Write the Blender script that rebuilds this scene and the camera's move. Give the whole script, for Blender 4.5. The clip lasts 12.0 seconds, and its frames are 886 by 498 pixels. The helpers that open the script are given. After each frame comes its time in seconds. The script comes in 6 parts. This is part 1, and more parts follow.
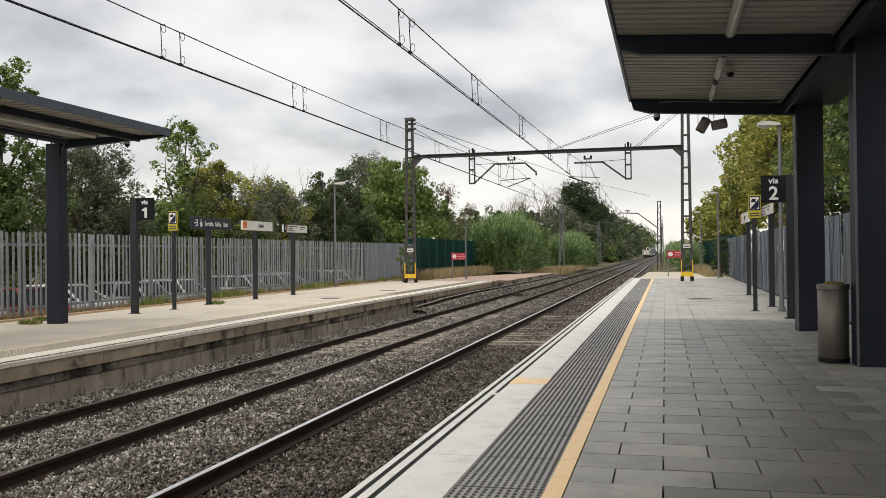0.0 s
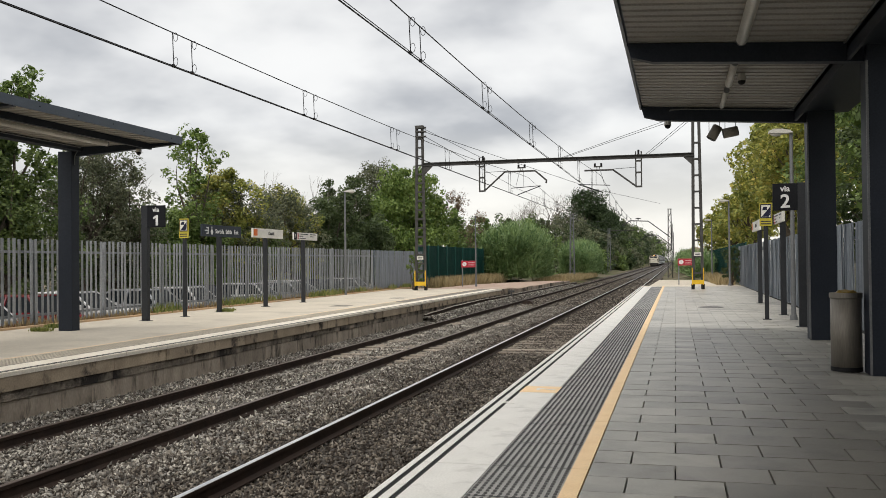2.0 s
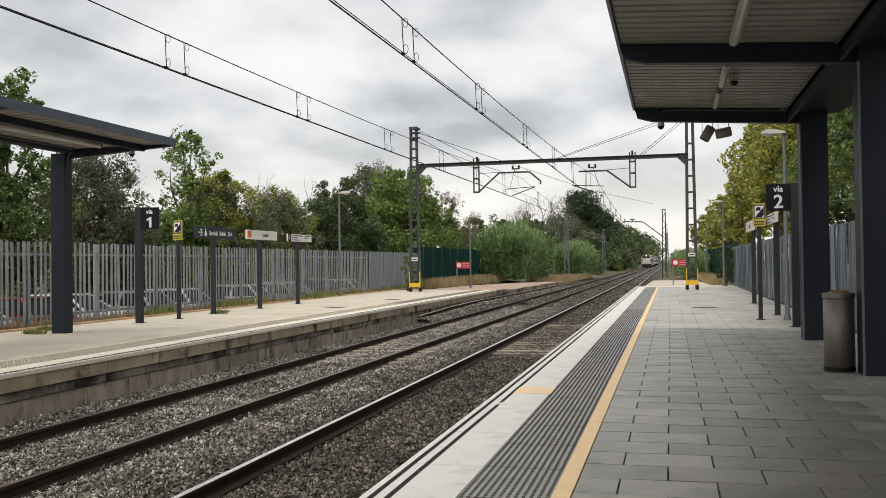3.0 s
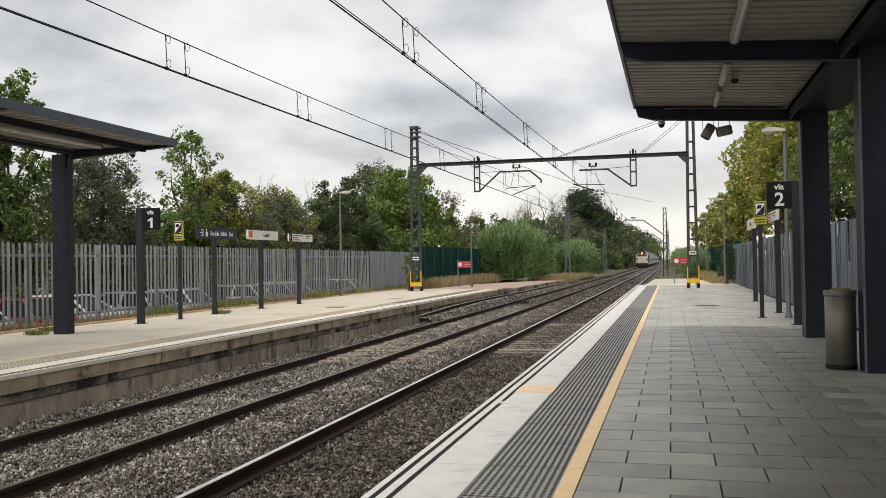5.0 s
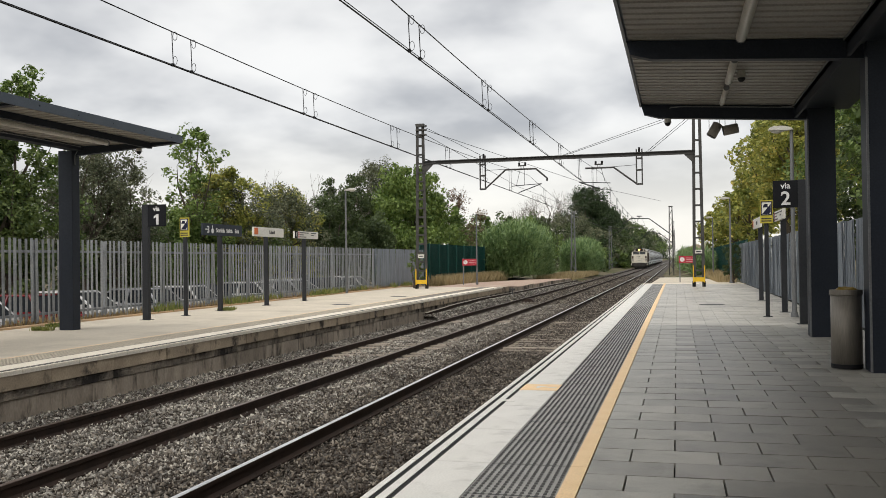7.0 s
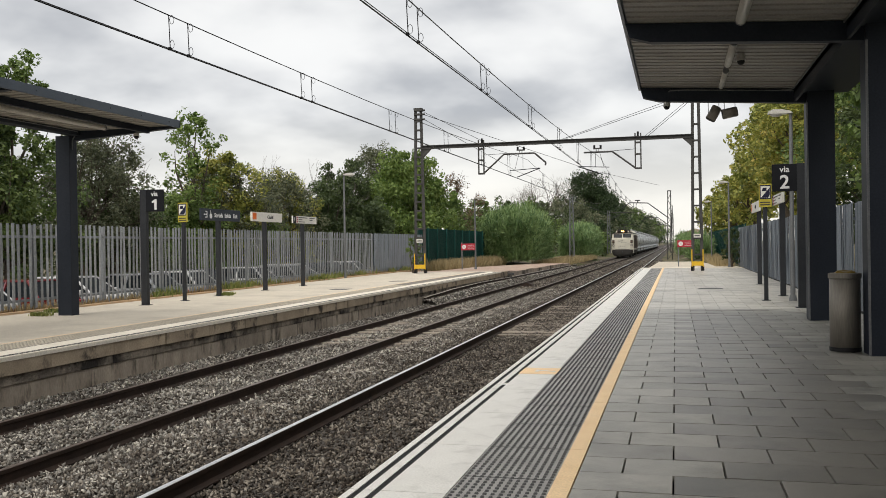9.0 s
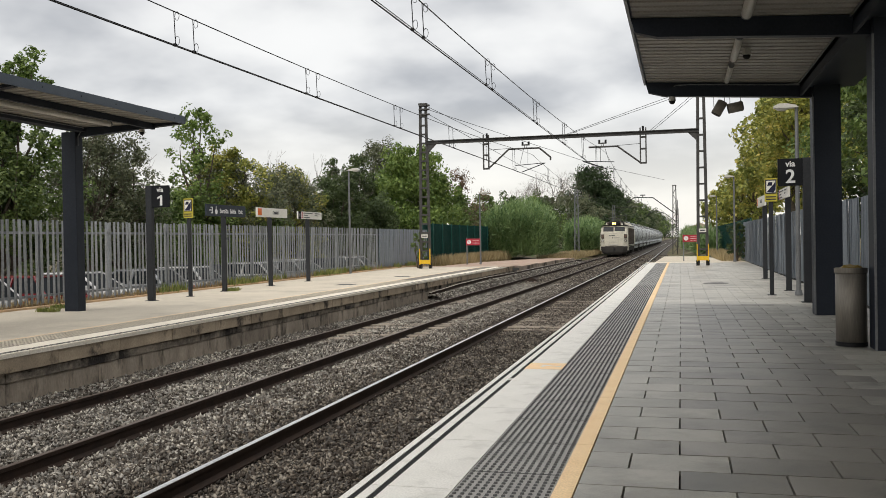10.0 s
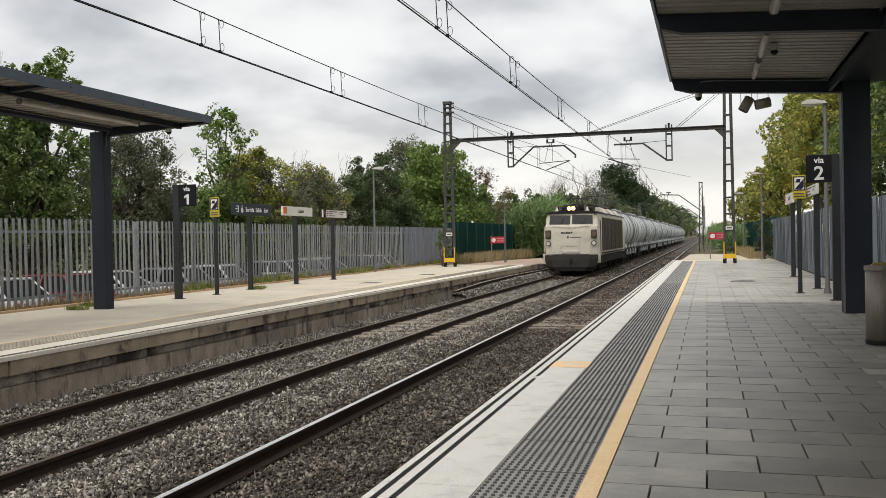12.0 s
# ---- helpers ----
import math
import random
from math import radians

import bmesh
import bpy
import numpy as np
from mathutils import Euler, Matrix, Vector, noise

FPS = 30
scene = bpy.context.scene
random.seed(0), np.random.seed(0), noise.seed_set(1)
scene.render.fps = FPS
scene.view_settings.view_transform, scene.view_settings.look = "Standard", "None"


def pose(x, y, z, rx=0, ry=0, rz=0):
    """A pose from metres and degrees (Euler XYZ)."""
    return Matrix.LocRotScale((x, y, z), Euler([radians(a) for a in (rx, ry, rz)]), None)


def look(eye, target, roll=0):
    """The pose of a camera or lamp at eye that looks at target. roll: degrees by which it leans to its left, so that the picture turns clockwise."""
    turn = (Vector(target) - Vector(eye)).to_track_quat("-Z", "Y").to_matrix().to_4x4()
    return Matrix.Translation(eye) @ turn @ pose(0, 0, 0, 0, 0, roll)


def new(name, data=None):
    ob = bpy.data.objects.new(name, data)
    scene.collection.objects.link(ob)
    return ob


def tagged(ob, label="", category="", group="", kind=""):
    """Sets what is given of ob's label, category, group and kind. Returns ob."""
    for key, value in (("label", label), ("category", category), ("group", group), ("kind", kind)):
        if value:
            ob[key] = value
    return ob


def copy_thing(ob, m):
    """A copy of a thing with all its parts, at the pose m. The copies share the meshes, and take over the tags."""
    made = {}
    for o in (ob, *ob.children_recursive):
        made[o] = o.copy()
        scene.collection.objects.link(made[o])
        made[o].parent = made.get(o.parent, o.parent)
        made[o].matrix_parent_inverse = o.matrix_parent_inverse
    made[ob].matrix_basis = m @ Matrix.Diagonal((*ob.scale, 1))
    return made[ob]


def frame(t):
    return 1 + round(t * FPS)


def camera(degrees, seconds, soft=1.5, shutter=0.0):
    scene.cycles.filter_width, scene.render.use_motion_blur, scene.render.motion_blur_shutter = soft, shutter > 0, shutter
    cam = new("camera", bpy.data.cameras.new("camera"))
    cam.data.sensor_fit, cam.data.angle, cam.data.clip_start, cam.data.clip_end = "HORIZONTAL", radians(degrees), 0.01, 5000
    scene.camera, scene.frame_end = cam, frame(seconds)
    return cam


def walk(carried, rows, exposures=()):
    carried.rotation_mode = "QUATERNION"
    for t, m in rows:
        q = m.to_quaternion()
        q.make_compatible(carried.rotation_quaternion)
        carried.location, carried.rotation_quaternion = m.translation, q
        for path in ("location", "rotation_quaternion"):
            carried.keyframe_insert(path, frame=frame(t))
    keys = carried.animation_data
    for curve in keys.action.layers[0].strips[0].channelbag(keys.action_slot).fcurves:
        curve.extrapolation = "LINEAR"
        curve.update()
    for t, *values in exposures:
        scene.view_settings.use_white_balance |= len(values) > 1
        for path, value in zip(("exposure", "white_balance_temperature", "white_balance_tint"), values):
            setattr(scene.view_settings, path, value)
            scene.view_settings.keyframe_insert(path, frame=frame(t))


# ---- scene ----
cam = camera(52.54, 12.0, soft=0.75)
walk(cam, [(t, pose(x, y, z, 90 + tilt, 0, yaw) @ pose(0, 0, 0, 0, 0, -lean)) for t, x, y, z, yaw, tilt, lean in (
    (0, -0.005, -0.013, 1.377, 13.899, 0.345, 0.638),
    (0.5, -0.013, -0.011, 1.385, 14.172, 0.685, 0.679),
    (1, -0.003, 0.012, 1.381, 14.597, 0.955, 0.641),
    (1.5, -0.009, 0.005, 1.383, 14.670, 0.969, 0.656),
    (2, -0.013, -0.006, 1.380, 14.526, 0.840, 0.570),
    (2.5, -0.004, -0.002, 1.387, 14.302, 0.792, 0.656),
    (3, 0.002, 0.003, 1.382, 14.194, 0.909, 0.737),
    (5, -0.001, -0.004, 1.381, 14.251, 0.866, 0.982),
    (5.5, 0.000, -0.000, 1.380, 14.312, 0.868, 1.023),
    (6, 0.001, -0.006, 1.382, 14.462, 0.805, 0.928),
    (6.5, -0.003, 0.001, 1.383, 14.543, 0.742, 0.818),
    (7, 0.004, -0.001, 1.380, 14.606, 0.726, 0.743),
    (9, -0.003, 0.010, 1.372, 14.525, -0.242, 0.867),
    (9.5, -0.003, 0.017, 1.375, 14.685, -0.526, 1.007),
    (10, -0.009, -0.002, 1.377, 14.838, -0.553, 0.987),
    (10.5, -0.002, 0.006, 1.377, 15.011, -0.564, 1.076),
    (11, 0.002, 0.001, 1.379, 15.223, -0.549, 1.178),
    (11.5, 0.003, 0.003, 1.378, 15.630, -0.606, 1.152),
    (12, -0.011, -0.001, 1.375, 16.407, -0.640, 1.099),
)])

# ---------- world: bright overcast with broken cloud ----------
world = bpy.data.worlds.new("overcast_sky")
scene.world = world
world.use_nodes = True
wn, wl = world.node_tree.nodes, world.node_tree.links
wn.clear()
w_out = wn.new("ShaderNodeOutputWorld")
w_bg = wn.new("ShaderNodeBackground")
w_sky = wn.new("ShaderNodeTexSky")
w_sky.sky_type = "NISHITA"
w_sky.sun_disc = False
w_sky.sun_elevation, w_sky.sun_rotation = radians(55), radians(188)
w_tc = wn.new("ShaderNodeTexCoord")
w_sep = wn.new("ShaderNodeSeparateXYZ")
wl.new(w_tc.outputs["Generated"], w_sep.inputs[0])
w_add = wn.new("ShaderNodeMath"); w_add.operation = "ADD"; w_add.inputs[1].default_value = 0.30
w_max = wn.new("ShaderNodeMath"); w_max.operation = "MAXIMUM"; w_max.inputs[1].default_value = 0.0
wl.new(w_sep.outputs["Z"], w_max.inputs[0]); wl.new(w_max.outputs[0], w_add.inputs[0])
w_dx = wn.new("ShaderNodeMath"); w_dx.operation = "DIVIDE"
w_dy = wn.new("ShaderNodeMath"); w_dy.operation = "DIVIDE"
wl.new(w_sep.outputs["X"], w_dx.inputs[0]); wl.new(w_add.outputs[0], w_dx.inputs[1])
wl.new(w_sep.outputs["Y"], w_dy.inputs[0]); wl.new(w_add.outputs[0], w_dy.inputs[1])
w_com = wn.new("ShaderNodeCombineXYZ")
wl.new(w_dx.outputs[0], w_com.inputs[0]); wl.new(w_dy.outputs[0], w_com.inputs[1])
w_n1 = wn.new("ShaderNodeTexNoise")
w_n1.inputs["Scale"].default_value, w_n1.inputs["Detail"].default_value = 2.1, 5.0
w_n1.inputs["Roughness"].default_value, w_n1.inputs["Distortion"].default_value = 0.46, 0.05
wl.new(w_com.outputs[0], w_n1.inputs["Vector"])
w_ramp = wn.new("ShaderNodeValToRGB")
w_ramp.color_ramp.interpolation = "B_SPLINE"
ce = w_ramp.color_ramp.elements
ce[0].position, ce[0].color = 0.36, (0.29, 0.299, 0.318, 1)
ce[1].position, ce[1].color = 0.62, (0.68, 0.677, 0.665, 1)
e = ce.new(0.49); e.color = (0.515, 0.518, 0.522, 1)
wl.new(w_n1.outputs["Fac"], w_ramp.inputs["Fac"])
w_low = wn.new("ShaderNodeMapRange")
w_low.inputs["From Min"].default_value, w_low.inputs["From Max"].default_value = 0.02, 0.15
w_low.inputs["To Min"].default_value, w_low.inputs["To Max"].default_value = 0.85, 0.0
wl.new(w_max.outputs[0], w_low.inputs["Value"])
w_mixh = wn.new("ShaderNodeMixRGB")
w_mixh.inputs["Color2"].default_value = (0.70, 0.675, 0.62, 1)
wl.new(w_low.outputs[0], w_mixh.inputs["Fac"]); wl.new(w_ramp.outputs[0], w_mixh.inputs["Color1"])
w_sc = wn.new("ShaderNodeVectorMath"); w_sc.operation = "SCALE"; w_sc.inputs["Scale"].default_value = 0.08
wl.new(w_sky.outputs[0], w_sc.inputs[0])
w_mix = wn.new("ShaderNodeMixRGB"); w_mix.inputs["Fac"].default_value = 0.92
wl.new(w_sc.outputs[0], w_mix.inputs["Color1"]); wl.new(w_mixh.outputs[0], w_mix.inputs["Color2"])
wl.new(w_mix.outputs[0], w_bg.inputs["Color"])
w_bg.inputs["Strength"].default_value = 1.0
wl.new(w_bg.outputs[0], w_out.inputs["Surface"])

sun_data = bpy.data.lights.new("sun", "SUN")
sun_data.energy, sun_data.angle, sun_data.color = 1.5, radians(60), (1.0, 0.94, 0.84)
sun = new("sun", sun_data)
sun.matrix_world = look((-4, -28, 40), (0, 0, 0))
scene.view_settings.exposure = 0.60


# ---------- helpers ----------
def part(name, bm, material, parent=None, label="", smooth=False):
    me = bpy.data.meshes.new(name)
    bm.to_mesh(me)
    bm.free()
    return mesh_part(name, me, material, parent, label, smooth)


def mesh_part(name, me, material, parent=None, label="", smooth=False):
    me.materials.clear()
    me.materials.append(material)
    if smooth:
        for p in me.polygons:
            p.use_smooth = True
    ob = new(name, me)
    if parent:
        ob.parent = parent
    if label:
        ob["label"] = label
    return ob


def thing(name, m, label, category, group="", kind=""):
    ob = new(name)
    ob.empty_display_size = 0.2
    ob.matrix_basis = m
    return tagged(ob, label, category, group, kind)


def box(bm, x0, x1, y0, y1, z0, z1, bevel=0.0):
    r = bmesh.ops.create_cube(bm, size=1.0)["verts"]
    for v in r:
        v.co = Vector(((x0 + x1) / 2 + v.co.x * (x1 - x0), (y0 + y1) / 2 + v.co.y * (y1 - y0), (z0 + z1) / 2 + v.co.z * (z1 - z0)))
    if bevel:
        es = list({e for v in r for e in v.link_edges})
        bmesh.ops.bevel(bm, geom=es, offset=bevel, segments=2, affect="EDGES", profile=0.5)
    return bm


def cyl(bm, p0, p1, r0, r1=None, seg=10, caps=True):
    p0, p1 = Vector(p0), Vector(p1)
    r1 = r0 if r1 is None else r1
    d = p1 - p0
    m = Matrix.Translation((p0 + p1) / 2) @ d.to_track_quat("Z", "Y").to_matrix().to_4x4()
    bmesh.ops.create_cone(bm, cap_ends=caps, segments=seg, radius1=r0, radius2=r1, depth=d.length, matrix=m)
    return bm


def bar(bm, p0, p1, w, h):
    """A square bar from p0 to p1."""
    p0, p1 = Vector(p0), Vector(p1)
    d = p1 - p0
    m = Matrix.Translation((p0 + p1) / 2) @ d.to_track_quat("Z", "Y").to_matrix().to_4x4() @ Matrix.Diagonal((w, h, d.length, 1))
    bmesh.ops.create_cube(bm, size=1.0, matrix=m)
    return bm


def prism(bm, outline, axis, a, b):
    """Extrudes a 2D outline along an axis from a to b; outline is in the other two axes."""
    def at(u, v, w):
        return (w, u, v) if axis == "x" else (u, w, v) if axis == "y" else (u, v, w)
    n = len(outline)
    va = [bm.verts.new(at(u, v, a)) for u, v in outline]
    vb = [bm.verts.new(at(u, v, b)) for u, v in outline]
    bm.faces.new(va)
    bm.faces.new(vb[::-1])
    for i in range(n):
        bm.faces.new((va[i], vb[i], vb[(i + 1) % n], va[(i + 1) % n]))
    bmesh.ops.recalc_face_normals(bm, faces=bm.faces)
    return bm


def B():
    return bmesh.new()


def text_part(name, body, size, material, parent, m, align="CENTER", depth=0.002):
    cu = bpy.data.curves.new(name, "FONT")
    cu.offset = size * 0.02
    cu.body, cu.size, cu.extrude, cu.align_x, cu.align_y = body, size, depth, align, "CENTER"
    tmp = bpy.data.objects.new(name + "_tmp", cu)
    scene.collection.objects.link(tmp)
    me = bpy.data.meshes.new_from_object(tmp.evaluated_get(bpy.context.evaluated_depsgraph_get()))
    bpy.data.objects.remove(tmp)
    ob = mesh_part(name, me, material, parent)
    ob.matrix_basis = m
    return ob


# ---------- materials ----------
def mat(name, c1, c2=None, rough=0.8, metal=0.0, scale=6.0, fine=60.0, bump=0.15, rand=0.0, island=False, coat=0.0,
        stain=None, stain_scale=1.2, stain_lo=0.5, stain_hi=0.7, emit=0.0, stretch=(1, 1, 1), bump_dist=0.01):
    m = bpy.data.materials.new(name)
    m.use_nodes = True
    n, l = m.node_tree.nodes, m.node_tree.links
    b = n["Principled BSDF"]
    b.inputs["Roughness"].default_value, b.inputs["Metallic"].default_value = rough, metal
    b.inputs["Coat Weight"].default_value = coat
    b.inputs["Specular IOR Level"].default_value = 0.5 if rough < 0.45 else 0.18
    c2 = c2 or tuple(v * 0.8 for v in c1)
    tc = n.new("ShaderNodeTexCoord")
    mp = n.new("ShaderNodeMapping")
    mp.inputs["Scale"].default_value = stretch
    l.new(tc.outputs["Object"], mp.inputs["Vector"])
    vec = mp.outputs[0]
    if rand:
        oi = n.new("ShaderNodeObjectInfo")
        off = n.new("ShaderNodeVectorMath"); off.operation = "SCALE"; off.inputs[0].default_value = (37, 91, 53)
        l.new(oi.outputs["Random"], off.inputs["Scale"])
        ad = n.new("ShaderNodeVectorMath")
        l.new(vec, ad.inputs[0]); l.new(off.outputs[0], ad.inputs[1])
        vec = ad.outputs[0]
    n1 = n.new("ShaderNodeTexNoise"); n1.inputs["Scale"].default_value = scale; n1.inputs["Detail"].default_value = 5
    n2 = n.new("ShaderNodeTexNoise"); n2.inputs["Scale"].default_value = fine; n2.inputs["Detail"].default_value = 3
    l.new(vec, n1.inputs["Vector"]); l.new(vec, n2.inputs["Vector"])
    r = n.new("ShaderNodeMapRange")
    r.inputs["From Min"].default_value, r.inputs["From Max"].default_value = 0.3, 0.7
    l.new(n1.outputs["Fac"], r.inputs["Value"])
    mix = n.new("ShaderNodeMixRGB")
    mix.inputs["Color1"].default_value, mix.inputs["Color2"].default_value = (*c1, 1), (*c2, 1)
    l.new(r.outputs[0], mix.inputs["Fac"])
    col = mix.outputs[0]
    g = n.new("ShaderNodeMapRange")
    g.inputs["From Min"].default_value, g.inputs["From Max"].default_value = 0.25, 0.75
    g.inputs["To Min"].default_value, g.inputs["To Max"].default_value = 0.82, 1.15
    l.new(n2.outputs["Fac"], g.inputs["Value"])
    hs = n.new("ShaderNodeHueSaturation")
    l.new(col, hs.inputs["Color"])
    val = g.outputs[0]
    if rand or island:
        if island:
            src = n.new("ShaderNodeNewGeometry").outputs["Random Per Island"]
        else:
            src = oi.outputs["Random"]
        a = rand or 0.3
        rr = n.new("ShaderNodeMapRange")
        rr.inputs["To Min"].default_value, rr.inputs["To Max"].default_value = 1 - a, 1 + a
        l.new(src, rr.inputs["Value"])
        mu = n.new("ShaderNodeMath"); mu.operation = "MULTIPLY"
        l.new(val, mu.inputs[0]); l.new(rr.outputs[0], mu.inputs[1])
        val = mu.outputs[0]
    l.new(val, hs.inputs["Value"])
    col = hs.outputs[0]
    if stain:
        n3 = n.new("ShaderNodeTexNoise"); n3.inputs["Scale"].default_value = stain_scale; n3.inputs["Detail"].default_value = 7
        n3.inputs["Roughness"].default_value = 0.65
        l.new(vec, n3.inputs["Vector"])
        sr = n.new("ShaderNodeMapRange")
        sr.inputs["From Min"].default_value, sr.inputs["From Max"].default_value = stain_lo, stain_hi
        l.new(n3.outputs["Fac"], sr.inputs["Value"])
        ms = n.new("ShaderNodeMixRGB"); ms.inputs["Color2"].default_value = (*stain, 1)
        l.new(sr.outputs[0], ms.inputs["Fac"]); l.new(col, ms.inputs["Color1"])
        col = ms.outputs[0]
    l.new(col, b.inputs["Base Color"])
    if bump:
        bp = n.new("ShaderNodeBump"); bp.inputs["Strength"].default_value = bump; bp.inputs["Distance"].default_value = bump_dist
        l.new(n2.outputs["Fac"], bp.inputs["Height"]); l.new(bp.outputs[0], b.inputs["Normal"])
    if emit:
        l.new(col, b.inputs["Emission Color"]); b.inputs["Emission Strength"].default_value = emit
    return m


def leaf_mat(name, c1, c2, c3=None, trans=0.35):
    m = bpy.data.materials.new(name)
    m.use_nodes = True
    n, l = m.node_tree.nodes, m.node_tree.links
    b = n["Principled BSDF"]
    out = n["Material Output"]
    geo = n.new("ShaderNodeNewGeometry")
    tc = n.new("ShaderNodeTexCoord")
    no = n.new("ShaderNodeTexNoise"); no.inputs["Scale"].default_value = 0.7
    l.new(tc.outputs["Object"], no.inputs["Vector"])
    ramp = n.new("ShaderNodeValToRGB")
    ramp.color_ramp.elements[0].color, ramp.color_ramp.elements[1].color = (*c1, 1), (*c2, 1)
    ramp.color_ramp.elements[0].position, ramp.color_ramp.elements[1].position = 0.15, 0.8
    if c3:
        e3 = ramp.color_ramp.elements.new(1.0); e3.color = (*c3, 1)
    ad = n.new("ShaderNodeMath"); ad.operation = "MULTIPLY_ADD"; ad.inputs[1].default_value = 0.75
    mm = n.new("ShaderNodeMath"); mm.operation = "MULTIPLY_ADD"; mm.inputs[1].default_value = 1.2; mm.inputs[2].default_value = -0.45
    l.new(no.outputs["Fac"], mm.inputs[0]); l.new(geo.outputs["Random Per Island"], ad.inputs[0]); l.new(mm.outputs[0], ad.inputs[2])
    l.new(ad.outputs[0], ramp.inputs["Fac"])
    l.new(ramp.outputs[0], b.inputs["Base Color"])
    b.inputs["Roughness"].default_value = 0.55
    tr = n.new("ShaderNodeBsdfTranslucent")
    l.new(ramp.outputs[0], tr.inputs["Color"])
    mx = n.new("ShaderNodeMixShader"); mx.inputs["Fac"].default_value = trans
    l.new(b.outputs[0], mx.inputs[1]); l.new(tr.outputs[0], mx.inputs[2]); l.new(mx.outputs[0], out.inputs["Surface"])
    return m


def stone_mat(name, stops):
    m = bpy.data.materials.new(name)
    m.use_nodes = True
    n, l = m.node_tree.nodes, m.node_tree.links
    b = n["Principled BSDF"]
    b.inputs["Roughness"].default_value, b.inputs["Specular IOR Level"].default_value = 0.9, 0.15
    geo, ramp, tc = n.new("ShaderNodeNewGeometry"), n.new("ShaderNodeValToRGB"), n.new("ShaderNodeTexCoord")
    no = n.new("ShaderNodeTexNoise"); no.inputs["Scale"].default_value = 1.6; no.inputs["Detail"].default_value = 4
    l.new(tc.outputs["Object"], no.inputs["Vector"])
    ma = n.new("ShaderNodeMath"); ma.operation = "MULTIPLY_ADD"; ma.inputs[1].default_value = 0.9; ma.inputs[2].default_value = -0.42
    l.new(no.outputs["Fac"], ma.inputs[0])
    ad = n.new("ShaderNodeMath"); ad.operation = "ADD"
    l.new(geo.outputs["Random Per Island"], ad.inputs[0]); l.new(ma.outputs[0], ad.inputs[1])
    cr = ramp.color_ramp
    cr.elements[0].position, cr.elements[0].color = stops[0][0], (*stops[0][1], 1)
    cr.elements[1].position, cr.elements[1].color = stops[-1][0], (*stops[-1][1], 1)
    for pos, c in stops[1:-1]:
        el = cr.elements.new(pos); el.color = (*c, 1)
    l.new(ad.outputs[0], ramp.inputs["Fac"]); l.new(ramp.outputs[0], b.inputs["Base Color"])
    return m


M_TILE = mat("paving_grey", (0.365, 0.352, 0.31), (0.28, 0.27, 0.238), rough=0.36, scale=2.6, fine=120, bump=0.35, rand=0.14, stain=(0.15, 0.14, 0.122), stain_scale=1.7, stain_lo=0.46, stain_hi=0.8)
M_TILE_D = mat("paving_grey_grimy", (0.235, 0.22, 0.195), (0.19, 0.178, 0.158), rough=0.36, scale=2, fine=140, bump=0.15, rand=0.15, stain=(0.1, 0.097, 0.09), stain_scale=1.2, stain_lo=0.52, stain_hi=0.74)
# paler copy of the paving: brighter light past the canopy put into its colour
M_TILE_FAR_LIT = mat("paving_grey_far_lit", (0.47, 0.446, 0.398), (0.385, 0.365, 0.325), rough=0.36, scale=0.9, fine=120, bump=0.3, rand=0.14, island=True, stain=(0.135, 0.13, 0.121), stain_scale=0.8, stain_lo=0.53, stain_hi=0.74)
M_JOINT = mat("joint_mortar", (0.05, 0.05, 0.048), rough=0.95)
M_WHITE = mat("white_coping", (0.78, 0.767, 0.73), (0.69, 0.678, 0.64), rough=0.6, scale=2.5, fine=90, bump=0.06, stain=(0.462, 0.451, 0.418), stain_scale=3.2, stain_lo=0.55, stain_hi=0.8)
M_CREAM = mat("cream_coping", (0.82, 0.76, 0.65), (0.72, 0.66, 0.56), rough=0.75, scale=2, fine=60, bump=0.1, stain=(0.5, 0.45, 0.38), stain_scale=2.0, stain_lo=0.57, stain_hi=0.82)
M_GROOVE = mat("rubber_strip", (0.025, 0.025, 0.026), rough=0.8)
M_TACT = mat("tactile_grey", (0.38, 0.372, 0.36), (0.31, 0.305, 0.296), rough=0.65, scale=4, fine=120, bump=0.1)
M_TACT1 = mat("tactile_brown_grey", (0.25, 0.225, 0.19), (0.2, 0.18, 0.155), rough=0.8, scale=4, fine=80, bump=0.1)
# studs in a darker tone than the tactile base
M_STUD = mat("tactile_stud_dark", (0.10, 0.10, 0.102), rough=0.7, bump=0)
M_YEL = mat("yellow_line", (0.92, 0.69, 0.42), (0.86, 0.62, 0.35), rough=0.6, scale=5, fine=80, bump=0.05, stain=(0.64, 0.5, 0.34), stain_scale=4, stain_lo=0.6, stain_hi=0.8)
M_YEL1 = mat("faded_line", (0.8, 0.64, 0.44), (0.7, 0.55, 0.38), rough=0.7, scale=3, fine=60, bump=0.05, stain=(0.55, 0.46, 0.35), stain_scale=2.5, stain_lo=0.5, stain_hi=0.7)
M_P1TOP = mat("pale_concrete_slab", (0.66, 0.595, 0.49), (0.57, 0.51, 0.42), rough=0.85, scale=0.8, fine=50, bump=0.1, stain=(0.42, 0.375, 0.31), stain_scale=0.6, stain_lo=0.52, stain_hi=0.78)
M_WALL = mat("stained_concrete", (0.42, 0.355, 0.285), (0.27, 0.228, 0.185), rough=0.92, scale=3.0, fine=34, bump=0.8, bump_dist=0.02, stain=(0.085, 0.073, 0.062), stain_scale=2.3, stain_lo=0.52, stain_hi=0.66, stretch=(1, 1.5, 0.5), rand=0.14)
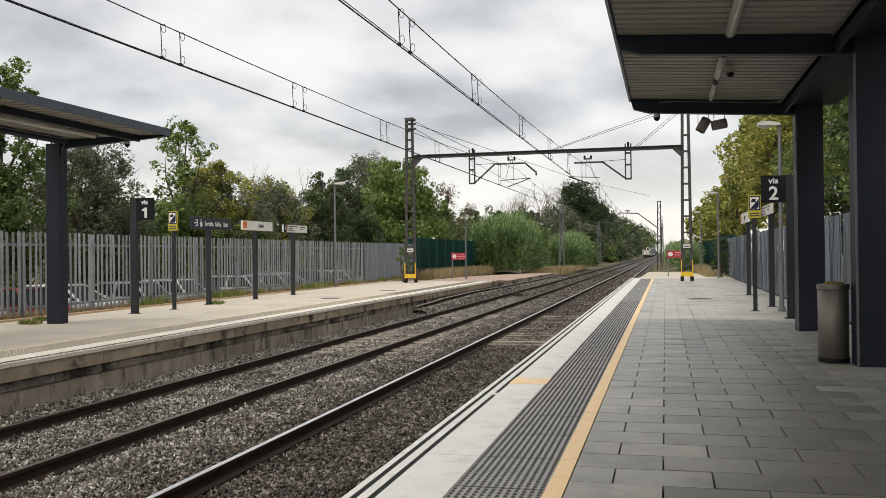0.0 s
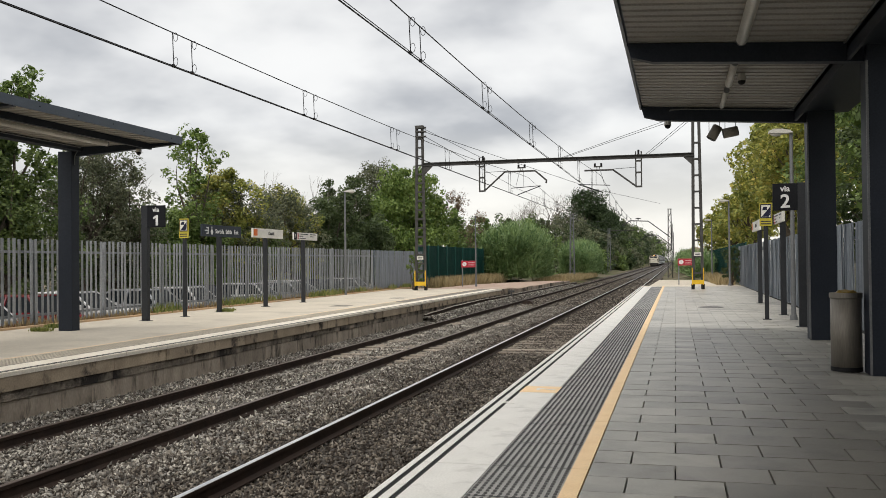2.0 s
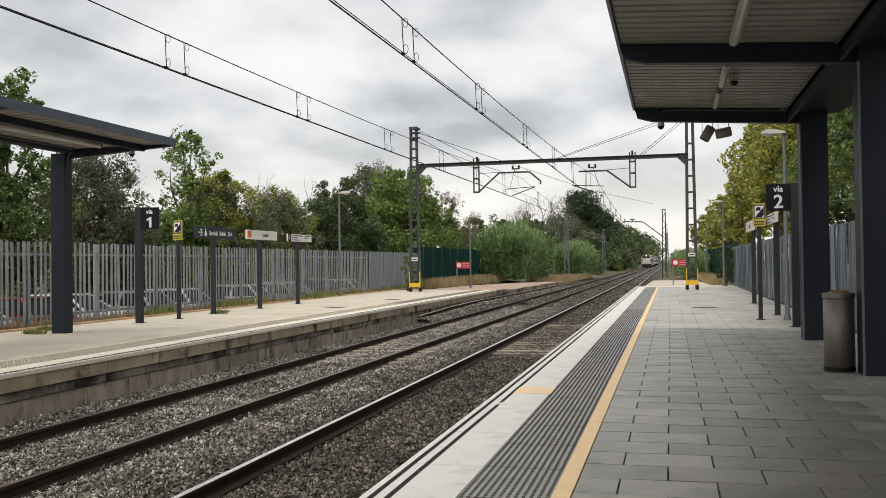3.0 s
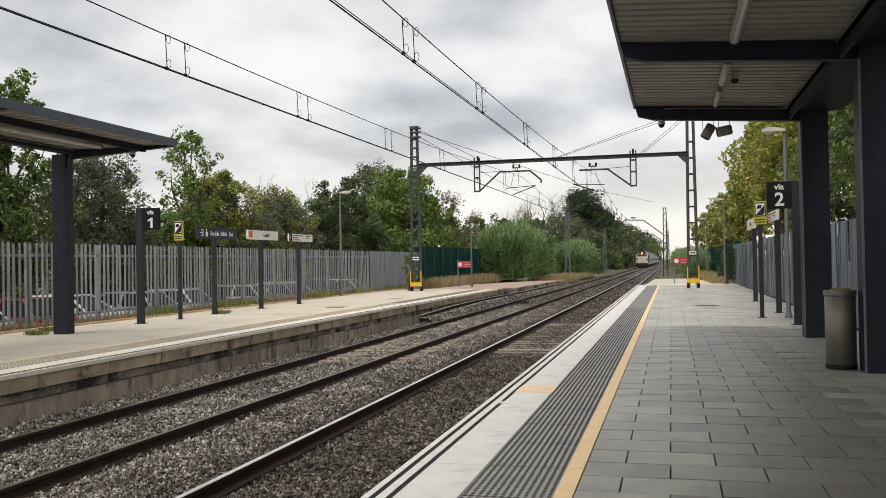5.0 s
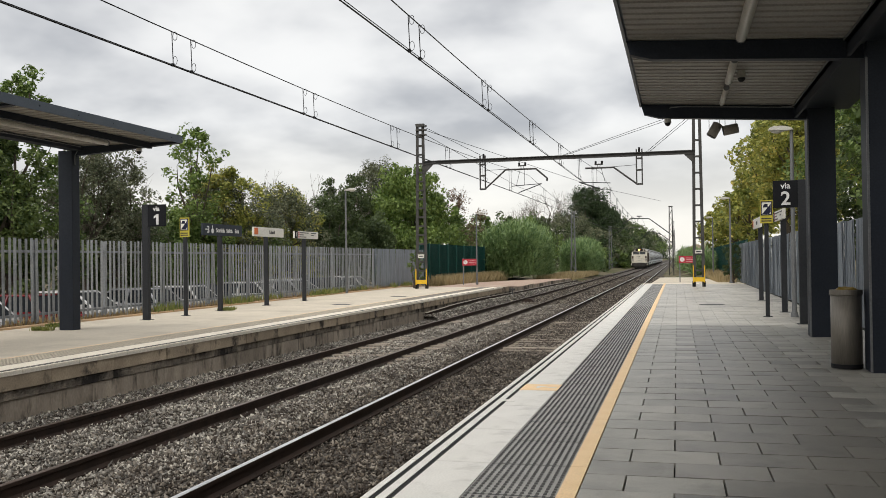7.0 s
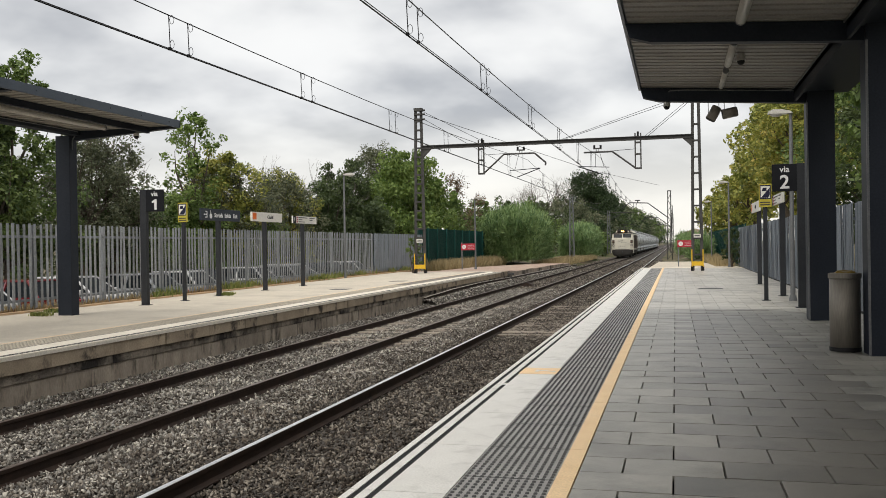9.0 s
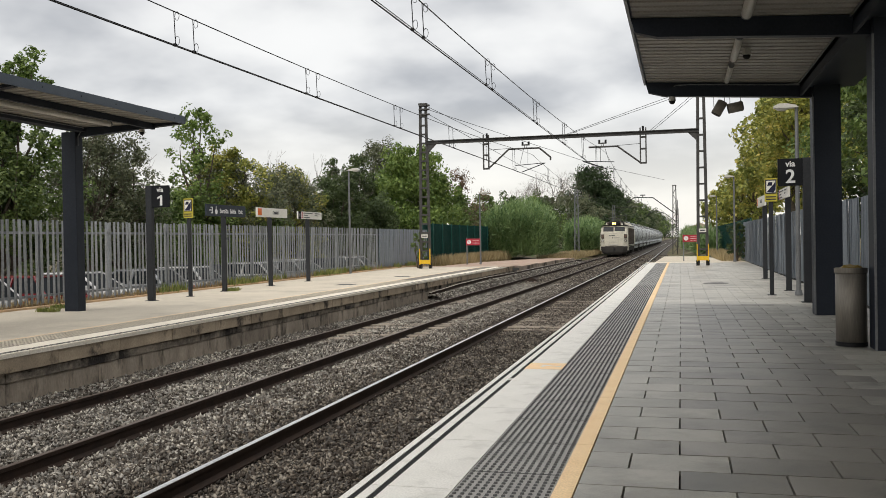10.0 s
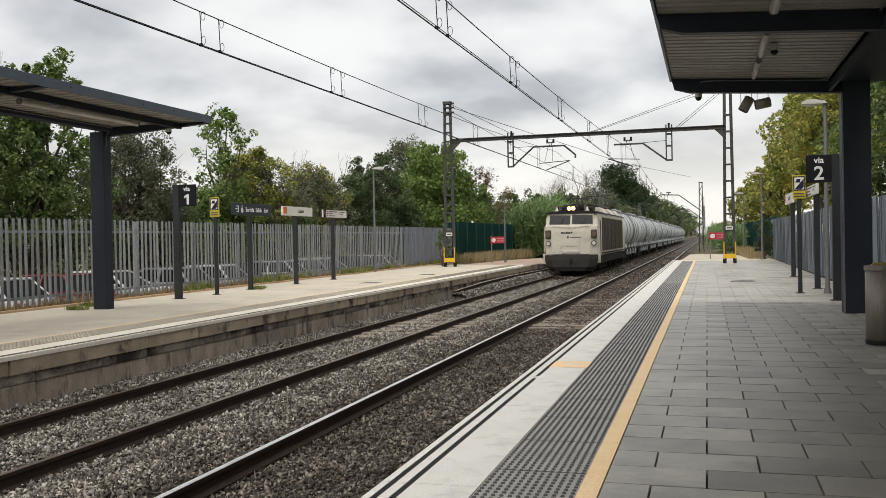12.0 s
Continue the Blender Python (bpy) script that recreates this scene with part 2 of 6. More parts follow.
M_WALLDARK = mat("blackened_concrete", (0.4, 0.34, 0.27), (0.22, 0.188, 0.152), rough=0.95, scale=3.5, fine=26, bump=1.0, bump_dist=0.03, stain=(0.035, 0.031, 0.028), stain_scale=1.5, stain_lo=0.42, stain_hi=0.6, rand=0.2)
M_WALLCAP = mat("weathered_edge_beam", (0.45, 0.365, 0.265), (0.31, 0.25, 0.185), rough=0.9, scale=2.4, fine=40, bump=0.4, rand=0.16, stain=(0.06, 0.052, 0.045), stain_scale=1.6, stain_lo=0.55, stain_hi=0.66)
M_RAIL = mat("rusty_rail", (0.055, 0.036, 0.028), (0.035, 0.026, 0.022), rough=0.75, metal=0.2, scale=5, fine=70, bump=0.2)
M_STEEL = mat("polished_rail_head", (0.85, 0.85, 0.85), (0.7, 0.7, 0.71), rough=0.5, metal=1.0, scale=2, fine=30, bump=0.02)
M_STEELB = mat("worn_rail_head", (0.22, 0.17, 0.15), (0.16, 0.12, 0.1), rough=0.45, metal=0.7, scale=2, fine=30, bump=0.02)
M_OLDHEAD = mat("weathered_rail_top", (0.55, 0.5, 0.44), (0.42, 0.36, 0.3), rough=0.5, metal=0.2, scale=3, fine=40, bump=0.05)
M_BALLAST = mat("ballast_bed", (0.15, 0.136, 0.12), (0.045, 0.04, 0.036), rough=0.95, scale=7, fine=18, bump=0.9, bump_dist=0.06)
M_STONE = stone_mat("ballast_stone", [(0.0, (0.034, 0.027, 0.022)), (0.25, (0.1, 0.088, 0.075)), (0.45, (0.165, 0.157, 0.146)), (0.62, (0.23, 0.203, 0.17)), (0.82, (0.31, 0.298, 0.275)), (1.0, (0.58, 0.545, 0.48))])
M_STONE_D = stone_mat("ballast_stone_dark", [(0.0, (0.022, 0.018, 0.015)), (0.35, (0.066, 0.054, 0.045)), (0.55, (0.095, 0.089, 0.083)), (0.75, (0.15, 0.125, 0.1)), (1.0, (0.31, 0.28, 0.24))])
M_SLEEPER = mat("concrete_sleeper", (0.324, 0.276, 0.228), (0.240, 0.204, 0.168), rough=0.9, scale=4, fine=40, bump=0.2, rand=0.2)
M_NAVY = mat("dark_blue_grey_paint", (0.026, 0.031, 0.042), (0.021, 0.026, 0.036), rough=0.5, scale=2, fine=40, bump=0.02)
M_NAVY_L = mat("blue_grey_fascia", (0.075, 0.09, 0.115), (0.06, 0.075, 0.095), rough=0.4, scale=2, fine=40, bump=0.02)
M_SOFFIT = mat("corrugated_steel", (0.36, 0.345, 0.31), (0.3, 0.285, 0.26), rough=0.5, metal=0.1, scale=1.5, fine=40, bump=0.03)
M_SPEAKER = mat("grey_speaker_shell", (0.33, 0.3, 0.26), (0.26, 0.235, 0.205), rough=0.5, scale=4, fine=40, bump=0.05)
M_TUBE = mat("lamp_tube_housing", (0.62, 0.6, 0.55), (0.5, 0.48, 0.44), rough=0.35, scale=3, fine=40, bump=0.02)
M_GALV = mat("galvanised_steel", (0.33, 0.345, 0.36), (0.25, 0.265, 0.28), rough=0.5, metal=0.25, scale=2.0, fine=20, bump=0.05, rand=0.18, stain=(0.2, 0.185, 0.17), stain_scale=1.5, stain_lo=0.6, stain_hi=0.8)
M_GALVP = mat("galvanised_sheet", (0.25, 0.28, 0.32), (0.2, 0.225, 0.26), rough=0.42, metal=0.3, scale=2.0, fine=20, bump=0.05, rand=0.14)
M_GREENF = mat("dark_green_sheet", (0.018, 0.085, 0.072), (0.014, 0.066, 0.056), rough=0.5, scale=2, fine=20, bump=0.05, rand=0.15)
M_MAST = mat("weathered_mast_steel", (0.085, 0.083, 0.08), (0.06, 0.058, 0.056), rough=0.6, metal=0.3, scale=4, fine=50, bump=0.1)
M_WIRE = mat("catenary_wire", (0.03, 0.03, 0.032), rough=0.5, metal=0.5, bump=0)
M_YSTEEL = mat("yellow_guard", (0.75, 0.48, 0.04), (0.66, 0.4, 0.03), rough=0.5, scale=4, fine=40, bump=0.03)
M_BLACKP = mat("black_sign_panel", (0.009, 0.01, 0.013), rough=0.6, bump=0)
M_SIGNW = mat("white_sign_face", (0.72, 0.7, 0.65), (0.68, 0.66, 0.61), rough=0.4, bump=0)
M_SIGNG = mat("grey_blue_sign_face", (0.035, 0.043, 0.056), rough=0.55, bump=0)
M_LETTER = mat("white_lettering", (0.8, 0.8, 0.8), rough=0.4, bump=0)
M_INK = mat("dark_lettering", (0.05, 0.05, 0.055), rough=0.5, bump=0)
M_ORANGE = mat("orange_square", (0.75, 0.16, 0.02), rough=0.4, bump=0)
M_SYEL = mat("yellow_sign_face", (0.52, 0.44, 0.06), rough=0.5, bump=0)
M_SIGNN = mat("navy_pictogram", (0.02, 0.022, 0.05), rough=0.5, bump=0)
M_RED = mat("red_sign_face", (0.42, 0.025, 0.045), (0.38, 0.02, 0.04), rough=0.4, bump=0)
M_POST = mat("sign_post_grey", (0.034, 0.036, 0.04), (0.026, 0.028, 0.032), rough=0.55, scale=3, fine=40, bump=0.03)
M_POSTL = mat("lamp_post_grey", (0.2, 0.205, 0.21), (0.16, 0.165, 0.17), rough=0.5, metal=0.3, scale=3, fine=40, bump=0.03)
M_INOX = mat("brushed_steel_bin", (0.27, 0.245, 0.21), (0.21, 0.19, 0.165), rough=0.5, metal=0.5, scale=1.5, fine=20, bump=0.05, stretch=(6, 6, 0.4))
M_BLACK = mat("black_plastic", (0.015, 0.015, 0.016), rough=0.5, bump=0)
M_BAG = mat("ochre_bin_bag", (0.3, 0.2, 0.03), (0.2, 0.13, 0.02), rough=0.4, scale=10, fine=30, bump=0.4)
M_LOCOW = mat("cream_white_loco_paint", (0.66, 0.625, 0.535), (0.56, 0.53, 0.45), rough=0.45, scale=1.5, fine=12, bump=0.02, stain=(0.33, 0.3, 0.26), stain_scale=1.4, stain_lo=0.56, stain_hi=0.8)
M_LOCOG = mat("brown_grey_loco_side", (0.1, 0.083, 0.07), (0.075, 0.063, 0.054), rough=0.55, scale=1.5, fine=12, bump=0.05)
M_RUSTL = mat("rusty_lamp_glass", (0.16, 0.1, 0.07), (0.1, 0.07, 0.05), rough=0.3, scale=8, fine=30, bump=0.1)
M_LOCOD = mat("dark_underframe", (0.02, 0.019, 0.018), (0.03, 0.027, 0.024), rough=0.75, scale=3, fine=20, bump=0.1)
M_GLASS = mat("dark_glass", (0.012, 0.017, 0.022), rough=0.15, bump=0)
M_GLASS.node_tree.nodes["Principled BSDF"].inputs["Specular IOR Level"].default_value = 0.22
M_CARGLASS = mat("tinted_car_glass", (0.008, 0.011, 0.014), rough=0.46, bump=0)
M_TANK = mat("pale_grey_tank_paint", (0.58, 0.61, 0.62), (0.5, 0.53, 0.54), rough=0.4, scale=1.2, fine=10, bump=0.02, stain=(0.36, 0.36, 0.34), stain_scale=1.6, stain_lo=0.55, stain_hi=0.8)
M_CARGLASS.node_tree.nodes["Principled BSDF"].inputs["Specular IOR Level"].default_value = 0.08
M_HEAD = mat("lit_headlamp", (1.0, 0.46, 0.12), (1.0, 0.46, 0.12), rough=0.3, bump=0, emit=5.0)
M_BARK = mat("bark", (0.14, 0.115, 0.09), (0.08, 0.065, 0.05), rough=0.95, scale=6, fine=40, bump=0.5)
M_BARKG = mat("grey_twigs", (0.2, 0.175, 0.15), (0.14, 0.12, 0.105), rough=0.95, scale=6, fine=40, bump=0.3)
L_DARK = leaf_mat("leaves_dark_green", (0.047, 0.074, 0.027), (0.115, 0.155, 0.054))
L_MID = leaf_mat("leaves_mid_green", (0.075, 0.128, 0.033), (0.195, 0.270, 0.068))
L_DEEP = leaf_mat("leaves_deep_green", (0.05, 0.085, 0.024), (0.15, 0.2, 0.052))
L_FRESH = leaf_mat("leaves_fresh_green", (0.075, 0.135, 0.026), (0.22, 0.3, 0.07))
L_YEL = leaf_mat("leaves_yellowing", (0.15, 0.19, 0.042), (0.45, 0.44, 0.1), (0.6, 0.48, 0.12))
L_OLIVE = leaf_mat("leaves_grey_olive", (0.072, 0.087, 0.048), (0.203, 0.217, 0.123))
L_REED = leaf_mat("reed_green", (0.085, 0.16, 0.055), (0.27, 0.37, 0.15))
L_PINE = leaf_mat("pine_needles", (0.02, 0.042, 0.014), (0.06, 0.095, 0.032))
L_DRY = leaf_mat("dry_grass", (0.26, 0.2, 0.1), (0.45, 0.36, 0.2))
L_WEED = leaf_mat("green_weeds", (0.1, 0.15, 0.035), (0.3, 0.31, 0.09))
L_RUSTG = leaf_mat("rusty_dry_grass", (0.2, 0.11, 0.05), (0.42, 0.28, 0.13))
L_RUST = leaf_mat("sparse_brown_leaves", (0.112, 0.084, 0.049), (0.238, 0.154, 0.098))
M_EARTH = mat("dry_earth", (0.2, 0.16, 0.11), (0.12, 0.1, 0.07), rough=0.95, scale=0.4, fine=12, bump=0.4, stain=(0.07, 0.085, 0.03), stain_scale=0.25, stain_lo=0.45, stain_hi=0.6)
M_BRICKP = mat("reddish_paving", (0.46, 0.335, 0.27), (0.38, 0.275, 0.22), rough=0.85, scale=1, fine=40, bump=0.1, stain=(0.5, 0.42, 0.34), stain_scale=0.8, stain_lo=0.5, stain_hi=0.7)
# for the unseen walls that hold light off the platform
M_SHADE_WALL = mat("pale_render", (0.66, 0.64, 0.6), (0.58, 0.56, 0.525), rough=0.85, scale=1.5, fine=40, bump=0.2)
M_KERB = mat("orange_kerb", (0.62, 0.42, 0.25), (0.5, 0.34, 0.2), rough=0.85, scale=2, fine=40, bump=0.1, stain=(0.4, 0.32, 0.23), stain_scale=1.5)
M_ASPH = mat("car_park_asphalt", (0.055, 0.055, 0.056), (0.045, 0.045, 0.046), rough=0.9, scale=1, fine=60, bump=0.2)

# ---------- setting ----------
RAIL_Z = -0.67
RAILS_X = (-7.87, -6.15, -4.30, -2.57)
P1_Z = -0.03


def zf(x):
    """Height of the paved platform: it rises slightly away from the track."""
    return 0.0 * x


def ground():
    prof = [(-2500, -0.97), (-60, -0.97), (-15.7, -0.97), (-14.9, -0.3), (-9.2, -0.95), (-1.4, -0.95), (2.5, -0.15), (60, -0.1), (2500, 0)]
    ys = [-300, -40, 0, 60, 140, 400, 3000]
    bm = B()
    grid = [[bm.verts.new((x, y, z)) for x, z in prof] for y in ys]
    for a, b in zip(grid, grid[1:]):
        for i in range(len(prof) - 1):
            bm.faces.new((a[i], a[i + 1], b[i + 1], b[i]))
    ob = part("ground", bm, M_EARTH)
    tagged(ob, "dry earth with patches of grass", "ground", kind="structure")
    bm = B()
    box(bm, -40, -15.9, 8, 75, -1.15, -0.93)
    ob = part("car_park_surface", bm, M_ASPH)
    tagged(ob, "dark asphalt of the car park", "asphalt", kind="structure")


def ballast():
    bm = B()
    prof = [(-8.7, -0.72), (-8.3, -0.76), (-8.0, -0.84), (-7.75, -0.85), (-7.0, -0.81), (-6.3, -0.85), (-6.0, -0.85), (-5.2, -0.79), (-4.45, -0.86), (-4.15, -0.87), (-3.4, -0.85), (-2.5, -0.87), (-1.75, -0.87)]
    ys = [-12 + i * 4 for i in range(30)] + [130, 160, 220, 300, 500, 900]
    grid = [[bm.verts.new((x, y, z)) for x, z in prof] for y in ys]
    for a, b in zip(grid, grid[1:]):
        for i in range(len(prof) - 1):
            bm.faces.new((a[i], a[i + 1], b[i + 1], b[i]))
    bed = part("ballast_bed", bm, M_BALLAST)
    tagged(bed, "grey-brown crushed stone ballast under the rails", "ballast", kind="structure")
    rng = np.random.default_rng(5)
    base = np.array([(1, 0, 0), (-0.5, 0.87, 0), (-0.5, -0.87, 0), (0.1, 0, 0.62), (0, 0.1, -0.62)], float)
    tri = np.array([(0, 1, 3), (1, 2, 3), (2, 0, 3), (1, 0, 4), (2, 1, 4), (0, 2, 4)])
    px, pz = np.array([p[0] for p in prof]), np.array([p[1] for p in prof])

    def stones(name, x0, x1, y0, y1, n, s0, s1, material, label, bank=False):
        x = rng.uniform(x0, x1, n)
        y = y0 + (y1 - y0) * rng.uniform(0, 1, n) ** 1.5
        z = np.interp(x, px, pz)
        if bank:
            crest = np.interp(y, [31, 40, 56, 76], [-0.58, -0.47, -0.54, -0.6])
            z = -0.8 + (crest + 0.8) * np.clip((-8.05 - x) / 0.25, 0, 1)
        s = rng.uniform(s0, s1, n)
        ax = s[:, None] * rng.uniform(0.35, 1.35, (n, 3))
        q = rng.normal(size=(n, 4)); q /= np.linalg.norm(q, axis=1)[:, None]
        w, a, b, c = q.T
        rm = np.stack([1 - 2 * (b * b + c * c), 2 * (a * b - c * w), 2 * (a * c + b * w), 2 * (a * b + c * w), 1 - 2 * (a * a + c * c), 2 * (b * c - a * w),
                       2 * (a * c - b * w), 2 * (b * c + a * w), 1 - 2 * (a * a + b * b)], 1).reshape(n, 3, 3)
        v = (base[None] * rng.uniform(0.75, 1.3, (n, 5, 1)) + rng.uniform(-0.35, 0.35, (n, 5, 3))) * ax[:, None, :]
        v = np.einsum("nij,nkj->nki", rm, v)
        v += np.stack([x, y, z + s * 0.2 + rng.uniform(-0.01, 0.02, n)], 1)[:, None, :]
        f = (tri[None] + (np.arange(n) * 5)[:, None, None]).reshape(-1, 3)
        me = bpy.data.meshes.new(name)
        me.vertices.add(n * 5); me.vertices.foreach_set("co", v.reshape(-1))
        me.loops.add(len(f) * 3); me.loops.foreach_set("vertex_index", f.reshape(-1).astype(np.int32))
        me.polygons.add(len(f)); me.polygons.foreach_set("loop_start", np.arange(0, len(f) * 3, 3, dtype=np.int32))
        me.update(calc_edges=True)
        ob = mesh_part(name, me, material)
        tagged(ob, label, "ballast", kind="stuff")
    stones("ballast_stones", -8.68, -4.9, 5, 44, 98000, 0.015, 0.037, M_STONE, "loose grey and tan crushed stones between the rails")
    stones("ballast_stones", -8.66, -8.05, 30.5, 76, 9000, 0.025, 0.05, M_STONE, "crushed stones heaped under the disused rail", True)
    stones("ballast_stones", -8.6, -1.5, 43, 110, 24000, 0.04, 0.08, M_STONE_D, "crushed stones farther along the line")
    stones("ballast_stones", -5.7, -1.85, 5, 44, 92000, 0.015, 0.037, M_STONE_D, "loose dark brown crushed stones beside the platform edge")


def tracks():
    rail_prof = [(-0.07, -0.17), (0.07, -0.17), (0.07, -0.155), (0.012, -0.13), (0.012, -0.045), (0.036, -0.035), (0.036, -0.004), (-0.036, -0.004), (-0.036, -0.035), (-0.012, -0.045), (-0.012, -0.13), (-0.07, -0.155)]
    bm = B()
    box(bm, -1.3, 1.3, -0.13, 0.13, -0.2, 0.0, 0.02)
    sl = bpy.data.meshes.new("sleeper")
    bm.to_mesh(sl); bm.free()
    for k, (a, b, top) in enumerate(((0, 1, M_STEELB), (2, 3, M_STEEL))):
        tr = thing("railway_track", pose(0, 0, 0), "railway track with rusty rails on concrete sleepers", "railway track", kind="structure")
        for i in (a, b):
            bm = B()
            prism(bm, [(RAILS_X[i] + u, RAIL_Z + v) for u, v in rail_prof], "y", -15, 900)
            part("rail", bm, M_RAIL, tr)
            bm = B()
            box(bm, RAILS_X[i] - 0.03, RAILS_X[i] + 0.03, -15, 900, RAIL_Z - 0.01, RAIL_Z)
            part("rail_head", bm, top, tr, "worn running surface of the rail")
        xc = (RAILS_X[a] + RAILS_X[b]) / 2
        for j in range(150):
            y = 6 + j * 0.6
            ob = mesh_part("sleeper", sl, M_SLEEPER, tr)
            ob.location = (xc, y, (-0.813 if k == 0 else -0.838) + 0.01 * math.sin(j * 1.7) + 0.012 * math.sin(j * 0.31) - (0.0 if (18 if k == 0 else 21) < y < 32 else 0.07))


def platform_two():
    root = thing("platform_2", pose(0, 0, 0), "station platform with white edge, tactile strip and grey paving", "platform", kind="structure")
    bm = B()
    prism(bm, [(-1.72, -1.2), (4.2, -1.2), (4.2, zf(4.2) - 0.04), (-0.6, -0.04), (-1.72, -0.04)], "y", -12, 48.2)
    part("platform_body", bm, M_JOINT, root)
    bm = B()
    box(bm, -1.74, -1.72, -12, 48.2, -1.2, -0.13)
    part("platform_wall", bm, M_WALL, root)
    # coping slabs with two dark grooves
    bm = B()
    L = 1.19
    box(bm, -1.81, -1.765, 0, L, -0.12, 0.0)
    box(bm, -1.725, -1.665, 0, L, -0.12, 0.0)
    box(bm, -1.625, -1.247, 0, L, -0.12, 0.0)
    box(bm, -1.80, -1.23, 0, L, -0.12, -0.015)
    cope = bpy.data.meshes.new("coping_slab")
    bm.to_mesh(cope); bm.free()
    for i in range(50):
        y = -12 + i * 1.2
        ob = mesh_part("coping_slab", cope, M_WHITE, root)
        ob.location = (0, y, 0)
    bm = B()
    for x0, x1 in ((-1.765, -1.725), (-1.665, -1.625)):
        box(bm, x0, x1, -12, 48, -0.1, -0.006)
    part("groove_strip", bm, M_GROOVE, root, "two dark anti-slip strips")
    bm = B()
    box(bm, -1.72, -1.55, 8.62, 8.74, 0.0005, 0.003)
    part("white_patch", bm, M_WHITE, root)
    # tactile strip with raised studs
    bm = B()
    box(bm, -1.243, -0.7, -12, 48, -0.1, -0.003)
    part("tactile_base", bm, M_TACT, root, "grey tactile paving")
    vs, fs = [], []
    yy = 4.6
    while yy < 26:
        for i in range(12):
            x = -1.222 + i * 0.0455
            k = len(vs)
            r, q = 0.011, 0.008
            for z, s in ((-0.003, r), (0.006, q)):
                vs += [(x - s, yy - s, z), (x + s, yy - s, z), (x + s, yy + s, z), (x - s, yy + s, z)]
            fs += [(k + 4, k + 5, k + 6, k + 7)] + [(k + a, k + (a + 1) % 4, k + 4 + (a + 1) % 4, k + 4 + a) for a in range(4)]
        yy += 0.06
    bm = B()
    for i in range(50):
        box(bm, -1.243, -0.7, 4.4 + i * 0.8, 4.412 + i * 0.8, -0.02, -0.0022)
    part("section_joint", bm, M_GROOVE, root)
    me = bpy.data.meshes.new("tactile_studs")
    me.from_pydata(vs, [], fs)
    ob = mesh_part("tactile_studs", me, M_STUD, root)
    ob["kind"] = "stuff"
    bm = B()
    for i in range(12):
        box(bm, -1.222 + i * 0.0455 - 0.007, -1.222 + i * 0.0455 + 0.007, 26, 48, -0.01, 0.001)
    part("far_tactile_rows", bm, M_STUD, root)
    bm = B()
    for i in range(34):
        box(bm, -0.7, -0.59, -12 + i * 1.8, -12 + i * 1.8 + 1.794, -0.1, 0.001)
    part("yellow_line", bm, M_YEL, root, "painted ochre yellow safety line")
    bm = B()
    box(bm, -1.63, -1.235, 9.4, 9.85, 0.0005, 0.003)
    ym = part("yellow_floor_mark", bm, M_YEL, root, "faded yellow mark painted on the white edge")
    text_part("floor_numeral", "7", 0.3, M_WHITE, ym, pose(-1.36, 9.62, 0.0045, 0, 0, 90), depth=0.0008)
    # far end: cross stripe and bare surface
    bm = B()
    box(bm, -1.81, 1.1, 48.2, 49.4, -0.9, 0.0)
    part("end_kerb", bm, M_CREAM, root, "cream end strip")
    bm = B()
    box(bm, 1.105, 3.3, 48.2, 49.4, -0.9, -0.004)
    part("end_apron", bm, M_P1TOP, root, "pale concrete end of the platform")
    bm = B()
    prism(bm, [(49.4, -0.9), (80, -0.9), (80, -0.35), (49.4, -0.01)], "x", -1.4, 3.3)
    part("end_ramp", bm, M_P1TOP, root, "pale concrete ramp")
    # paving slabs
    TW, TD, G = 0.5905, 0.3972, 0.0065
    rng = random.Random(3)

    def slab(bm, x0, x1, y0, y1, dz):
        zs = [zf(x0) + dz, zf(x1) + dz]
        t = [bm.verts.new(p) for p in ((x0 + .003, y0 + .003, zs[0]), (x1 - .003, y0 + .003, zs[1]), (x1 - .003, y1 - .003, zs[1]), (x0 + .003, y1 - .003, zs[0]))]
        b = [bm.verts.new(p) for p in ((x0, y0, zs[0] - 0.03), (x1, y0, zs[1] - 0.03), (x1, y1, zs[1] - 0.03), (x0, y1, zs[0] - 0.03))]
        bm.faces.new(t)
        for i in range(4):
            bm.faces.new((b[i], b[(i + 1) % 4], t[(i + 1) % 4], t[i]))
    far = B()
    cache = {}
    near = 0
    nrow = int((48.2 + 11.64) / TD)
    for r in range(nrow):
        y0 = 5.833 + (r - 44) * TD
        off = -0.033 - (TW / 2 if r % 2 else 0.0)
        xs = [-0.588] + [x for x in [off + TW * k for k in range(8)] if -0.5 < x < 3.28] + [3.3]
        for x0, x1 in zip(xs, xs[1:]):
            if x1 - x0 < 0.05:
                continue
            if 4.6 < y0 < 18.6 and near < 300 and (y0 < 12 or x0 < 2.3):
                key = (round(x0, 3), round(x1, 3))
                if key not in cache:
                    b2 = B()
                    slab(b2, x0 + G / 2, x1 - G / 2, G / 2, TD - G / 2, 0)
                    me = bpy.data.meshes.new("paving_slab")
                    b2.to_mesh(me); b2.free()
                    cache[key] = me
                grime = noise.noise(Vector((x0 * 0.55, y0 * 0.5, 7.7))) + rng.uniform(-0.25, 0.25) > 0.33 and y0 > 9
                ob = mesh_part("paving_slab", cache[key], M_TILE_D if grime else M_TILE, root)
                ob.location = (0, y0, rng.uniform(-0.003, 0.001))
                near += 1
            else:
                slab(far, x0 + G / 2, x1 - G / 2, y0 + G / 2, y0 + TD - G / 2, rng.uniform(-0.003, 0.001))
    # these slabs get the paler paving, with open daylight mixed into the colour
    ob = part("far_paving_slabs", far, M_TILE_FAR_LIT, root)
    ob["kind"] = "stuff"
    # inspection cover
    bm = B()
